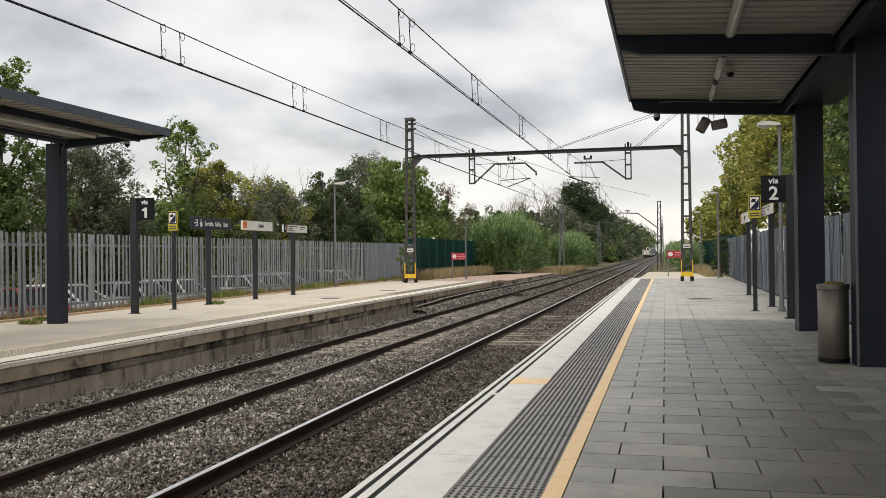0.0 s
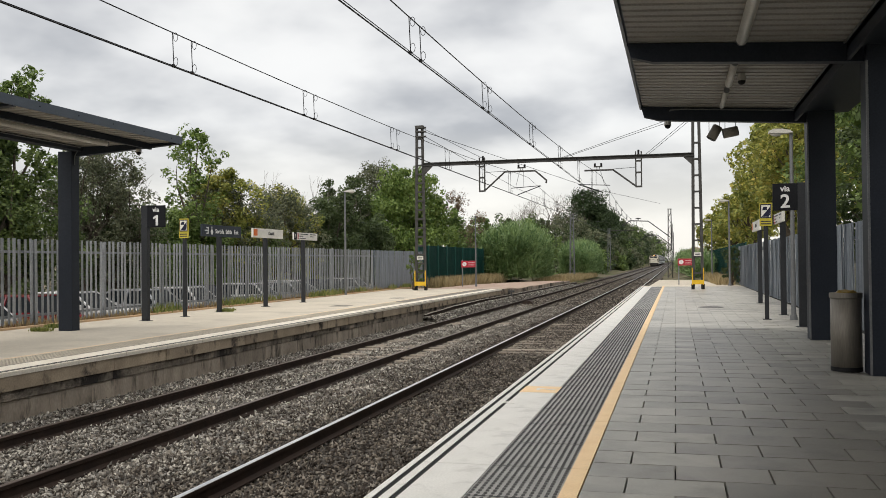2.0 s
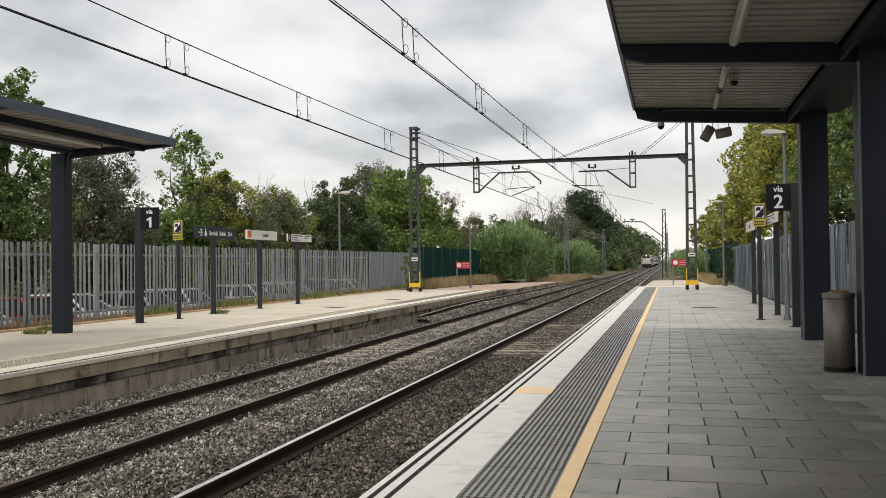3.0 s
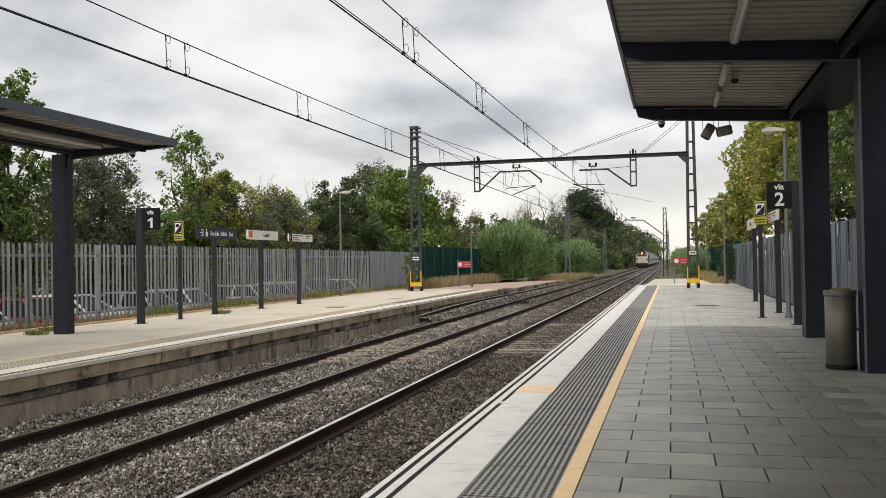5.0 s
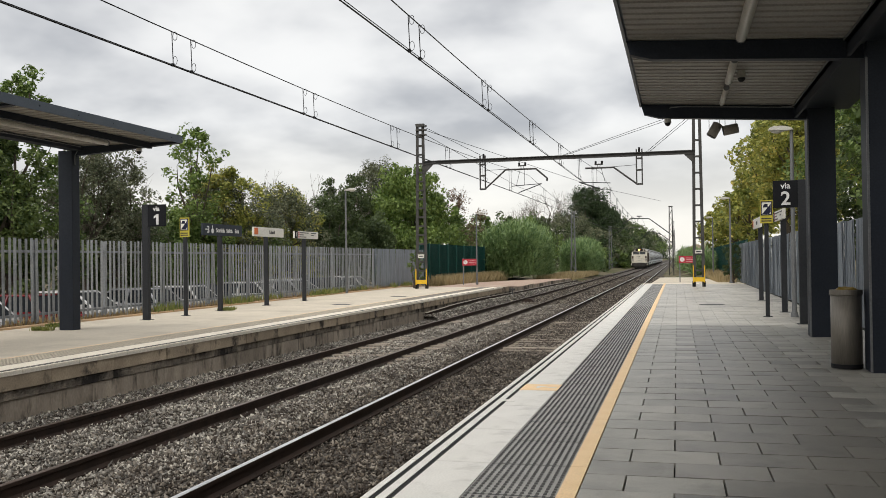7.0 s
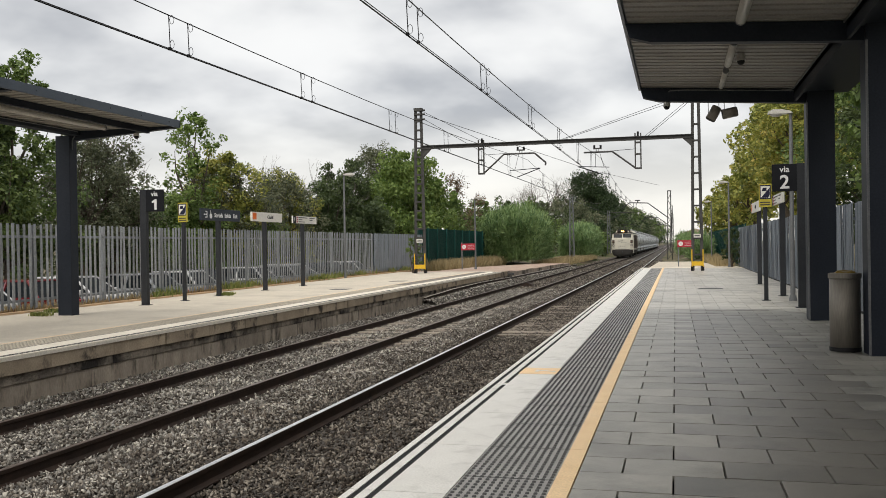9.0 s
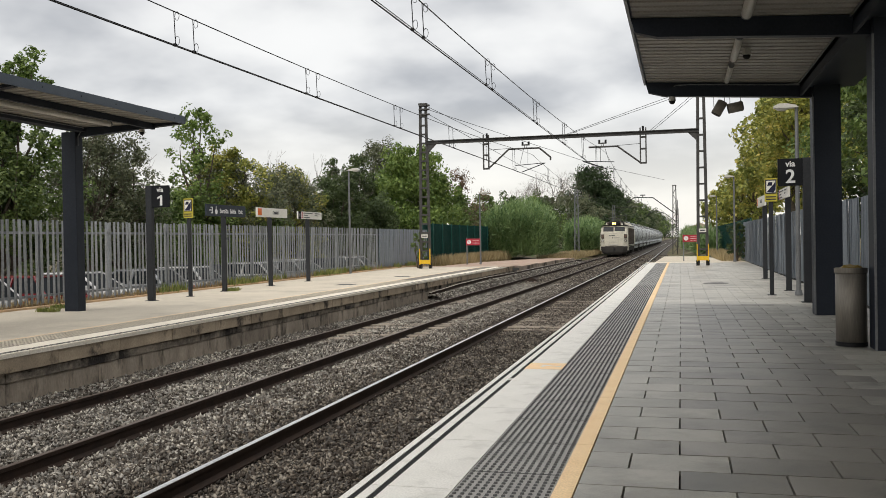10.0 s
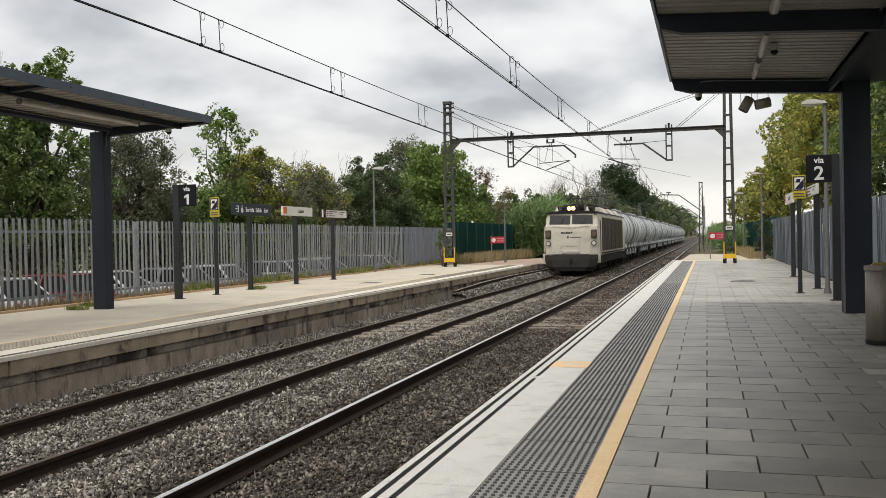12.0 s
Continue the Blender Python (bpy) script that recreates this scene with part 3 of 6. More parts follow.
    cyl(bm, (0.96, 27.15, -0.02), (0.96, 27.15, 0.004), 0.36, seg=28)
    part("manhole_cover", bm, M_MAST, root, "round dark metal manhole cover")


def closing_walls():
    # unseen walls, added to keep side and back light off the near paving
    bm = B(); box(bm, 3.36, 3.66, -12.0, 6.9, -0.5, 4.4)
    ob = part("wall_east", bm, M_SHADE_WALL)
    tagged(ob, "plain pale wall out of view, added to shade the near paving", "wall", kind="structure")
    bm = B(); box(bm, -0.55, 3.36, -12.3, -12.0, -0.5, 4.4)
    ob = part("wall_south", bm, M_SHADE_WALL)
    tagged(ob, "plain pale wall out of view behind the camera, added to block light", "wall", kind="structure")


def platform_one():
    root = thing("platform_1", pose(0, 0, 0), "opposite platform with cream edge above a stained concrete wall", "platform", kind="structure")
    z = P1_Z
    bm = B()
    prism(bm, [(-14.3, -1.2), (-8.95, -1.2), (-8.95, z - 0.02), (-9.25, z - 0.02), (-9.25, z), (-14.3, z)], "y", -10, 46)
    part("platform_slab", bm, M_P1TOP, root)
    # edge: top course and lower wall blocks
    rng = random.Random(8)
    bm = B(); box(bm, -0.12, 0.0, 0.008, 1.492, -0.26, -0.02, 0.008)
    capm = bpy.data.meshes.new("edge_beam"); bm.to_mesh(capm); bm.free()
    bm = B(); box(bm, -0.12, 0.0, 0.004, 2.496, -0.4, -0.262, 0.012)
    bandm = bpy.data.meshes.new("wall_course"); bm.to_mesh(bandm); bm.free()
    for i in range(23):
        ob = mesh_part("wall_course", bandm, M_WALLDARK, root)
        ob.location = (-8.69 + rng.uniform(-0.014, 0.014), -10 + i * 2.5, z)
    bm = B(); box(bm, -0.12, 0.0, 0.004, 1.996, -0.8, -0.404, 0.006)
    wallm = bpy.data.meshes.new("wall_block"); bm.to_mesh(wallm); bm.free()
    for i in range(38):
        ob = mesh_part("edge_beam", capm, M_WALLCAP, root)
        ob.location = (-8.66 + rng.uniform(-0.012, 0.012), -10 + i * 1.5, z)
    for i in range(28):
        ob = mesh_part("wall_block", wallm, M_WALL, root)
        ob.location = (-8.705 + rng.uniform(-0.008, 0.008), -10 + i * 2.0, z)
    bm = B(); box(bm, -9.0, -8.74, -10, 46, -1.2, z - 0.05)
    part("wall_core", bm, M_WALL, root)
    bm = B()
    box(bm, -8.70, -8.64, 0, 1.19, -0.06, 0.0)
    box(bm, -8.77, -8.73, 0, 1.19, -0.06, 0.0)
    box(bm, -9.22, -8.80, 0, 1.19, -0.06, 0.0)
    box(bm, -9.22, -8.66, 0, 1.19, -0.06, -0.012)
    me = bpy.data.meshes.new("coping_slab"); bm.to_mesh(me); bm.free()
    for i in range(46):
        ob = mesh_part("coping_slab", me, M_CREAM, root)
        ob.location = (0, -10 + i * 1.2, z + 0.002)
    bm = B()
    box(bm, -8.735, -8.70, -10, 45, z - 0.05, z + 0.005); box(bm, -8.80, -8.765, -10, 45, z - 0.05, z + 0.005)
    part("groove_strip", bm, M_GROOVE, root)
    bm = B()
    box(bm, -9.85, -9.225, -10, 45.2, z - 0.02, z + 0.003)
    part("tactile_base", bm, M_TACT1, root, "brown-grey tactile paving")
    bm = B()
    for k in range(9):
        for i in range(300):
            box(bm, -9.82 + k * 0.067, -9.785 + k * 0.067, 8 + i * 0.075, 8.04 + i * 0.075, z, z + 0.009)
    ob = part("tactile_studs", bm, M_P1TOP, root); ob["kind"] = "stuff"
    bm = B()
    box(bm, -9.97, -9.853, -10, 45.2, z - 0.02, z + 0.004)
    part("yellow_line", bm, M_YEL1, root, "faded pale ochre line")
    # reddish tail of the platform, sloping down to the reeds
    tail = [(46.0, z - 0.005), (48.2, z - 0.03), (50.5, -0.15), (60, -0.19), (68, -0.24), (76, -0.3), (80, -0.8)]
    bm = B()
    rows = []
    for y, zt in tail:
        xl = -13.8 if y < 62 else -13.8 + (y - 62) * 0.2
        rows.append([bm.verts.new(c) for c in ((xl, y, -1.2), (xl, y, zt), (-8.74, y, zt), (-8.74, y, -1.2))])
    for p, q in zip(rows, rows[1:]):
        for i in range(4):
            bm.faces.new((p[i], p[(i + 1) % 4], q[(i + 1) % 4], q[i]))
    bm.faces.new(rows[0]); bm.faces.new(rows[-1][::-1])
    bmesh.ops.recalc_face_normals(bm, faces=bm.faces)
    part("reddish_end", bm, M_BRICKP, root, "reddish paved end of the platform")
    for i in range(15):
        y = 46 + i * 2.0
        zt = np.interp(y + 1, [c[0] for c in tail], [c[1] for c in tail])
        bm = B(); box(bm, -8.76, -8.71 + rng.uniform(-0.015, 0.02), y + 0.012, y + 1.985, -1.0, zt + rng.uniform(-0.05, 0.03), 0.012)
        part("end_wall_block", bm, M_WALL if i % 3 else M_WALLDARK, root)
    bm = B()
    box(bm, -14.42, -14.3, -10, 50, -0.4, z + 0.05, 0.01)
    part("kerb", bm, M_KERB, root, "orange-tinted kerb")
    for y in (27.5, 33.8):
        bm = B(); box(bm, -11.0, -10.4, y, y + 0.6, z - 0.02, z + 0.005)
        part("inspection_cover", bm, M_MAST, root)


def old_rail():
    """A disused rail laid along the foot of the opposite platform, its near end bent towards the wall."""
    root = thing("disused_rail", pose(0, 0, 0), "disused rusty rail bedded along the platform wall", "rail")
    line = [(-8.63, 30.6, -0.47), (-8.56, 31.1, -0.43), (-8.53, 32.2, -0.405), (-8.52, 34.3, -0.352), (-8.52, 39.6, -0.319), (-8.52, 46.8, -0.365), (-8.52, 56.8, -0.39), (-8.52, 72, -0.434), (-8.52, 80, -0.5)]
    for name, prof, material in (("web", [(-0.07, -0.19), (0.07, -0.19), (0.05, -0.155), (0.015, -0.13), (0.015, -0.045), (0.036, -0.035), (0.036, -0.012), (-0.036, -0.012), (-0.036, -0.035), (-0.015, -0.045), (-0.015, -0.13), (-0.05, -0.155)], M_RAIL),
                                 ("running_surface", [(-0.034, -0.012), (0.034, -0.012), (0.03, 0.0), (-0.03, 0.0)], M_OLDHEAD)):
        bm = B()
        rings = [[bm.verts.new((x + u, y, z + v)) for u, v in prof] for x, y, z in line]
        n = len(prof)
        for p, q in zip(rings, rings[1:]):
            for i in range(n):
                bm.faces.new((p[i], p[(i + 1) % n], q[(i + 1) % n], q[i]))
        bm.faces.new(rings[0]); bm.faces.new(rings[-1][::-1])
        bmesh.ops.recalc_face_normals(bm, faces=bm.faces)
        part(name, bm, material, root)
    bm = B()
    banks = []
    for (x, y, z) in line:
        banks.append([bm.verts.new(c) for c in ((-8.74, y, -0.95), (-8.74, y, z - 0.13), (-8.45, y, z - 0.14), (-8.3, y, z - 0.22), (-8.05, y, -0.8), (-8.05, y, -0.95))])
    for p, q in zip(banks, banks[1:]):
        for i in range(6):
            bm.faces.new((p[i], p[(i + 1) % 6], q[(i + 1) % 6], q[i]))
    bm.faces.new(banks[0]); bm.faces.new(banks[-1][::-1])
    bmesh.ops.recalc_face_normals(bm, faces=bm.faces)
    bank = part("ballast_bank", bm, M_BALLAST)
    tagged(bank, "grey-brown ballast heaped under the disused rail", "ballast", kind="structure")
    stake = thing("marker_stake", pose(-8.4, 46.6, -0.8), "short dark marker stake beside the disused rail", "stake")
    bm = B(); box(bm, -0.04, 0.04, -0.03, 0.03, 0, 0.62, 0.008)
    part("post", bm, M_MAST, stake)
    bm = B(); box(bm, -0.16, 0.16, -0.035, 0.035, 0.55, 0.66, 0.01)
    part("crossbar", bm, M_MAST, stake)
    box_ = thing("track_box", pose(-7.25, 44.8, -0.82), "dark brown metal cover lying between the rails", "cover")
    bm = B(); prism(bm, [(-0.34, 0), (0.34, 0), (0.26, 0.15), (0.08, 0.25), (-0.14, 0.22), (-0.28, 0.1)], "y", -0.3, 0.3)
    bmesh.ops.bevel(bm, geom=bm.edges[:], offset=0.025, segments=2, affect="EDGES")
    part("cover", bm, M_RAIL, box_)
    bm = B(); box(bm, -0.4, 0.4, -0.36, 0.36, -0.02, 0.03, 0.01)
    part("base", bm, M_LOCOD, box_)


def palisade(name, x, y0, y1, h, step, w, material, label, z0, pieces_label, lean=0.0, thick=0.018, rails=True):
    root = thing(name, pose(x, y0, z0), label, "fence")
    bm = B()
    prism(bm, [(-w / 2, 0), (-w / 4, thick), (w / 4, thick), (w / 2, 0), (w / 4 - 0.004, thick - 0.006), (-w / 4 + 0.004, thick - 0.006)], "z", 0, h)
    for v in bm.verts:
        v.co = Vector((v.co.y, v.co.x, v.co.z))
    bmesh.ops.recalc_face_normals(bm, faces=bm.faces)
    me = bpy.data.meshes.new("slat"); bm.to_mesh(me); bm.free()
    rng = random.Random(int(x * 10))
    n = int((y1 - y0) / step)
    for i in range(n):
        ob = mesh_part("slat", me, material, root)
        ob.matrix_basis = pose(rng.uniform(-0.006, 0.006), i * step + rng.uniform(-0.012, 0.012), rng.uniform(-0.015, 0.015), rng.uniform(-0.5, 0.5), rng.uniform(-0.6, 0.6), rng.uniform(-5, 5) if x < 0 else rng.uniform(-1.5, 1.5))
    away = 1 if x > 0 else -1
    for zz in (0.3, h - 0.3):
        bm = B(); box(bm, away * 0.045 - 0.02, away * 0.045 + 0.02, 0, y1 - y0, zz - 0.03, zz + 0.03)
        part("cross_rail", bm, material, root)
    bm = B()
    for i in range(int((y1 - y0) / 2.75) + 1):
        bm = B(); box(bm, away * 0.1 - 0.035, away * 0.1 + 0.035, i * 2.75 - 0.04, i * 2.75 + 0.04, -0.1, h - 0.02)
        part("post", bm, material, root)
    return root


def fences():
    palisade("palisade_fence", -14.75, 10, 43, 2.1, 0.188, 0.098, M_GALV, "galvanised palisade fence with gaps between its slats", -0.08, "slat")
    palisade("palisade_fence", -14.75, 43.1, 52, 2.1, 0.112, 0.115, M_GALVP, "galvanised palisade fence with close-set slats", -0.08, "slat")
    palisade("steel_sheet_fence", 3.32, 7, 52, 2.04, 0.19, 0.225, M_GALVP, "blue-grey steel sheet fence behind the paved platform", 0.03, "slat")

    def green(x, y0, y1, h, z0):
        root = thing("green_sheet_fence", pose(x, y0, z0), "dark green corrugated sheet fence", "fence")
        bm = B()
        pts = []
        k = 0
        t = 0.0
        while t < 2.4:
            pts += [(t, 0), (t + 0.1, 0), (t + 0.13, 0.035), (t + 0.21, 0.035)]
            t += 0.24
        a = [bm.verts.new((b, y, 0)) for y, b in pts]
        c = [bm.verts.new((b, y, h)) for y, b in pts]
        for i in range(len(pts) - 1):
            bm.faces.new((a[i], a[i + 1], c[i + 1], c[i]))
        bmesh.ops.solidify(bm, geom=bm.faces, thickness=0.006)
        me = bpy.data.meshes.new("sheet"); bm.to_mesh(me); bm.free()
        for i in range(int((y1 - y0) / 2.4)):
            ob = mesh_part("sheet", me, M_GREENF, root)
            ob.location = (0, i * 2.4, 0)
            bm = B(); box(bm, 0.04, 0.11, i * 2.4 - 0.04, i * 2.4 + 0.04, 0, h + 0.05)
            part("post", bm, M_GREENF, root)
    green(-15.4, 53, 84, 2.55, -0.1)
    green(3.7, 52.5, 110, 2.35, -0.05)


# ---------- canopies ----------
def canopy(m, label, mirror):
    """Platform canopy; local x grows away from the track, its track edge at x = 0, far end at y = 0 and the rest towards -y."""
    s = -1 if mirror else 1
    root = thing("platform_canopy", m, label, "canopy", "platform canopies")

    def X(x):
        return s * x
    def bx(bm, x0, x1, *r, bevel=0.0):
        a, b = sorted((X(x0), X(x1)))
        return box(bm, a, b, *r, bevel)
    length = 24.0
    deep = 2.88 if mirror else 3.45
    slope, base, seat = (0.0, 4.0, 3.79) if mirror else (-0.062, 4.14, 3.72)

    def roof_z(x):
        return base + slope * x
    # corrugated soffit, ribs across
    bm = B()
    vs = []
    y = -0.12
    prof = []
    while y > -length:
        prof += [(y, 0.0), (y - 0.15, 0.0), (y - 0.165, 0.035), (y - 0.225, 0.035), (y - 0.24, 0.0)]
        y -= 0.24
    a = [bm.verts.new((X(0.06), yy, roof_z(0.06) + h)) for yy, h in prof]
    b = [bm.verts.new((X(deep - 0.05), yy, roof_z(deep - 0.05) + h)) for yy, h in prof]
    for i in range(len(prof) - 1):
        bm.faces.new((a[i], a[i + 1], b[i + 1], b[i]))
    part("soffit", bm, M_SOFFIT, root, "pale grey corrugated steel underside")
    bm = B()
    prism(bm, [(X(0.02), roof_z(0) + 0.05), (X(deep), roof_z(deep) + 0.05), (X(deep), roof_z(deep) + 0.12), (X(0.02), roof_z(0) + 0.12)], "y", -length, 0.0)
    part("roof_sheet", bm, M_NAVY_L, root)
    bm = B()
    bx(bm, 0.0, 0.035, -length, 0.02, roof_z(0) - 0.03, roof_z(0) + 0.13)
    part("fascia", bm, M_NAVY_L, root, "blue-grey steel edge fascia")
    for i in range(24):
        bm = B(); cyl(bm, (X(-0.008), -0.4 - i, roof_z(0) + 0.05), (X(0.002), -0.4 - i, roof_z(0) + 0.05), 0.012, seg=6)
        part("bolt", bm, M_NAVY, root)
    bm = B()
    prism(bm, [(X(0.0), roof_z(0) - 0.02), (X(0.0), roof_z(0) + 0.13), (X(deep), roof_z(deep) + 0.13), (X(deep), roof_z(deep) - 0.02)], "y", 0.0, 0.03)
    part("end_fascia", bm, M_NAVY_L, root)
    # cross beams, columns, girder
    for k in range(5):
        y = -k * 4.9
        bm = B()
        prism(bm, [(X(0.03), roof_z(0.03) - 0.01), (X(0.03), roof_z(0) - 0.04), (X(2.6), seat), (X(2.6), roof_z(2.6) - 0.01)] if mirror else [(X(0.03), roof_z(0.03) - 0.01), (X(0.08), roof_z(0) - 0.19), (X(0.35), roof_z(0.35) - 0.245), (X(2.8), seat), (X(2.8), roof_z(2.8) - 0.01)], "y", y - 0.16, y - 0.02)
        part("cross_beam", bm, M_NAVY, root)
        bm = B()
        bx(bm, 2.51, 2.86, y - 0.265, y - 0.01, -0.06, 3.9, bevel=0.012) if mirror else bx(bm, 2.80, 3.235, y - 0.3, y + 0.11, -0.06, 4.0, bevel=0.012)
        col = part("column", bm, M_NAVY, root)
        if not mirror:
            # pale strip stands in for the lit left edge of the column
            bm = B()
            bx(bm, 2.785, 2.81, y - 0.31, y - 0.285, 0.0, 3.7)
            part("downpipe_strip", bm, M_POSTL, col)
    bm = B()
    if mirror:
        bx(bm, 2.3, 2.56, -length, -0.17, 3.895, roof_z(0) - 0.006, bevel=0.01)
    else:
        bx(bm, 2.61, 3.5, -length, 0.0, roof_z(3.1) - 0.06, roof_z(3.1) - 0.006)
        bx(bm, 2.61, 2.65, -length, 0.0, seat + 0.03, roof_z(2.63) + 0.04)
    part("girder", bm, M_NAVY, root)
    if mirror:
        bm = B(); bx(bm, 0.65, 0.73, -length, -0.1, roof_z(0.7) - 0.125, roof_z(0.7) - 0.005)
        part("purlin", bm, M_NAVY, root)
        bm = B()
        wire(bm, [(X(2.27), -length, 3.965), (X(2.27), -0.3, 3.965), (X(2.4), -0.19, 3.93), (X(2.49), -0.19, 3.8), (X(2.49), -0.19, 3.6)], 0.012)
        part("cable", bm, M_POSTL, root)
    else:
        bm = B()
        wire(bm, [(X(2.585), -length, 3.955), (X(2.585), -0.25, 3.955), (X(2.5), -0.18, 3.95), (X(2.4), -0.18, 3.95)], 0.014)
        part("conduit", bm, M_POSTL, root)
        bm = B()
        wire(bm, [(X(0.46), -0.1, 3.9), (X(0.46), -0.1, 3.98), (X(0.55), -0.17, 4.05), (X(0.8), -0.17, 4.05), (X(2.7), -0.17, 3.93)], 0.012)
        part("cable", bm, M_POSTL, root)
    # tube lamps along the roof
    for k in range(5):
        yb = -k * 4.9
        bays = [(-4.3, -0.95, 0.055)] if mirror else [(-2.29, -0.81, 0.042), (-4.33, -2.74, 0.05)] if k == 0 else [(-4.5, -0.61, 0.064)]
        xt = 1.15 if mirror else 1.385
        for o0, o1, r in bays:
            y0, y1 = yb + o0, yb + o1
            zt = roof_z(xt) - 0.09
            bm = B()
            cyl(bm, (X(xt), y0 + 0.03, zt), (X(xt), y1 - 0.03, zt), r, seg=16)
            lamp = part("tube_lamp", bm, M_TUBE, root, "unlit tubular lamp housing")
            for p in lamp.data.polygons:
                p.use_smooth = abs(p.normal.y) < 0.5
            for ye in (y0, y1 - 0.035):
                bm = B(); cyl(bm, (X(xt), ye, zt), (X(xt), ye + 0.035, zt), r * 1.06, seg=16)
                part("end_cap", bm, M_POSTL, lamp)
            for yc in (y0 + 0.2, y1 - 0.2):
                bm = B(); bx(bm, xt - 0.02, xt + 0.02, yc - 0.03, yc + 0.03, zt, roof_z(xt) + 0.002)
                part("bracket", bm, M_POSTL, lamp)
    return root


def dome_camera(x, y, z, label):
    root = thing("dome_camera", pose(x, y, z), label, "security camera", "dome cameras")
    bm = B(); cyl(bm, (0, 0, -0.03), (0, 0, 0.07), 0.065, 0.05, seg=16)
    part("housing", bm, M_TUBE, root)
    bm = B(); bmesh.ops.create_uvsphere(bm, u_segments=14, v_segments=8, radius=0.055, matrix=Matrix.Translation((0, 0, -0.035)))
    part("dome", bm, M_BLACK, root, smooth=True)


def canopies():
    canopy(pose(-0.61, 16.62, zf(2.4)), "dark blue-grey steel canopy over the paved platform", False)
    canopy(pose(-10.15, 17.05, P1_Z), "dark blue-grey steel canopy over the opposite platform", True)
    dome_camera(-0.12, 16.55, 3.82, "white dome camera under the canopy beam")
    dome_camera(0.93, 13.4, 3.95, "white dome camera under the canopy roof")
    dome_camera(-11.12, 16.95, 3.83, "white dome camera under the canopy beam")
    # horn loudspeakers on a bracket
    for x, ry, label in ((0.68, 30, "tilted"), (0.95, 80, "level")):
        root = thing("loudspeaker", pose(x, 16.55, 3.62), f"grey cylindrical loudspeaker hung {label} from the canopy", "loudspeaker", "loudspeakers")
        bm = B()
        d = Matrix.Rotation(radians(ry), 3, "Y") @ Vector((0, 0, 1)) * 0.12
        cyl(bm, -d, d, 0.088, seg=22)
        body = part("body", bm, M_SPEAKER, root)
        for p in body.data.polygons:
            p.use_smooth = len(p.vertices) == 4
        for e in (-1, 1):
            bm = B()
            cyl(bm, d * e, d * e * 1.12, 0.088, 0.07, seg=22)
            part("grille", bm, M_MAST, root)
        for o in (-0.09, 0.09):
            bm = B(); bar(bm, (o, 0, 0), (o, 0, 0.24), 0.01, 0.01)
            part("hanger", bm, M_POSTL, root)


# ---------- overhead line ----------
def lattice_mast(name, x, y, z0, top, wx, wy, label, step=0.76, taper=0.75, zigzag=False, material=None):
    material = material or M_MAST
    root = thing(name, pose(x, y, z0), label, "mast", "overhead line masts")
    H = top - z0
    for sx in (-1, 1):
        if zigzag:
            break
        bm = B()
        bar(bm, (sx * wx / 2, 0, 0), (sx * wx / 2 * taper, 0, H), 0.05, wy)
        part("leg", bm, material, root)
    n = int(H / step)
    if zigzag:
        for sx in (-1, 1):
            for sy in (-1, 1):
                bm = B(); bar(bm, (sx * wx / 2, sy * wy / 2, 0), (sx * wx / 2 * taper, sy * wy / 2 * taper, H), 0.065, 0.065)
                part("leg", bm, material, root)
        for i in range(n):
            za, zb = i * step, (i + 1) * step
            wa, wb = [1 - (1 - taper) * zz / H for zz in (za, zb)]
            s = 1 if i % 2 else -1
            bm = B()
            for sy in (-1, 1):
                bar(bm, (s * wx / 2 * wa, sy * wy / 2 * wa, za), (-s * wx / 2 * wb, sy * wy / 2 * wb, zb), 0.045, 0.045)
                bar(bm, (sy * wx / 2 * wa, s * wy / 2 * wa, za), (sy * wx / 2 * wb, -s * wy / 2 * wb, zb), 0.045, 0.045)
            part("lacing", bm, material, root)
        n = 0
    for i in range(1, n):
        zz = i * step
        w = wx * (1 - (1 - taper) * zz / H)
        bm = B(); box(bm, -w / 2, w / 2, -wy / 2 - 0.008, -wy / 2, zz - 0.04, zz + 0.04)
        part("batten", bm, material, root)
        bm = B(); box(bm, -w / 2, w / 2, wy / 2, wy / 2 + 0.008, zz - 0.04, zz + 0.04)
        part("batten", bm, material, root)
    bm = B(); box(bm, -wx * 0.45, wx * 0.45, -0.12, 0.12, H - 0.04, H + 0.03)
    part("cap", bm, material, root)
    return root


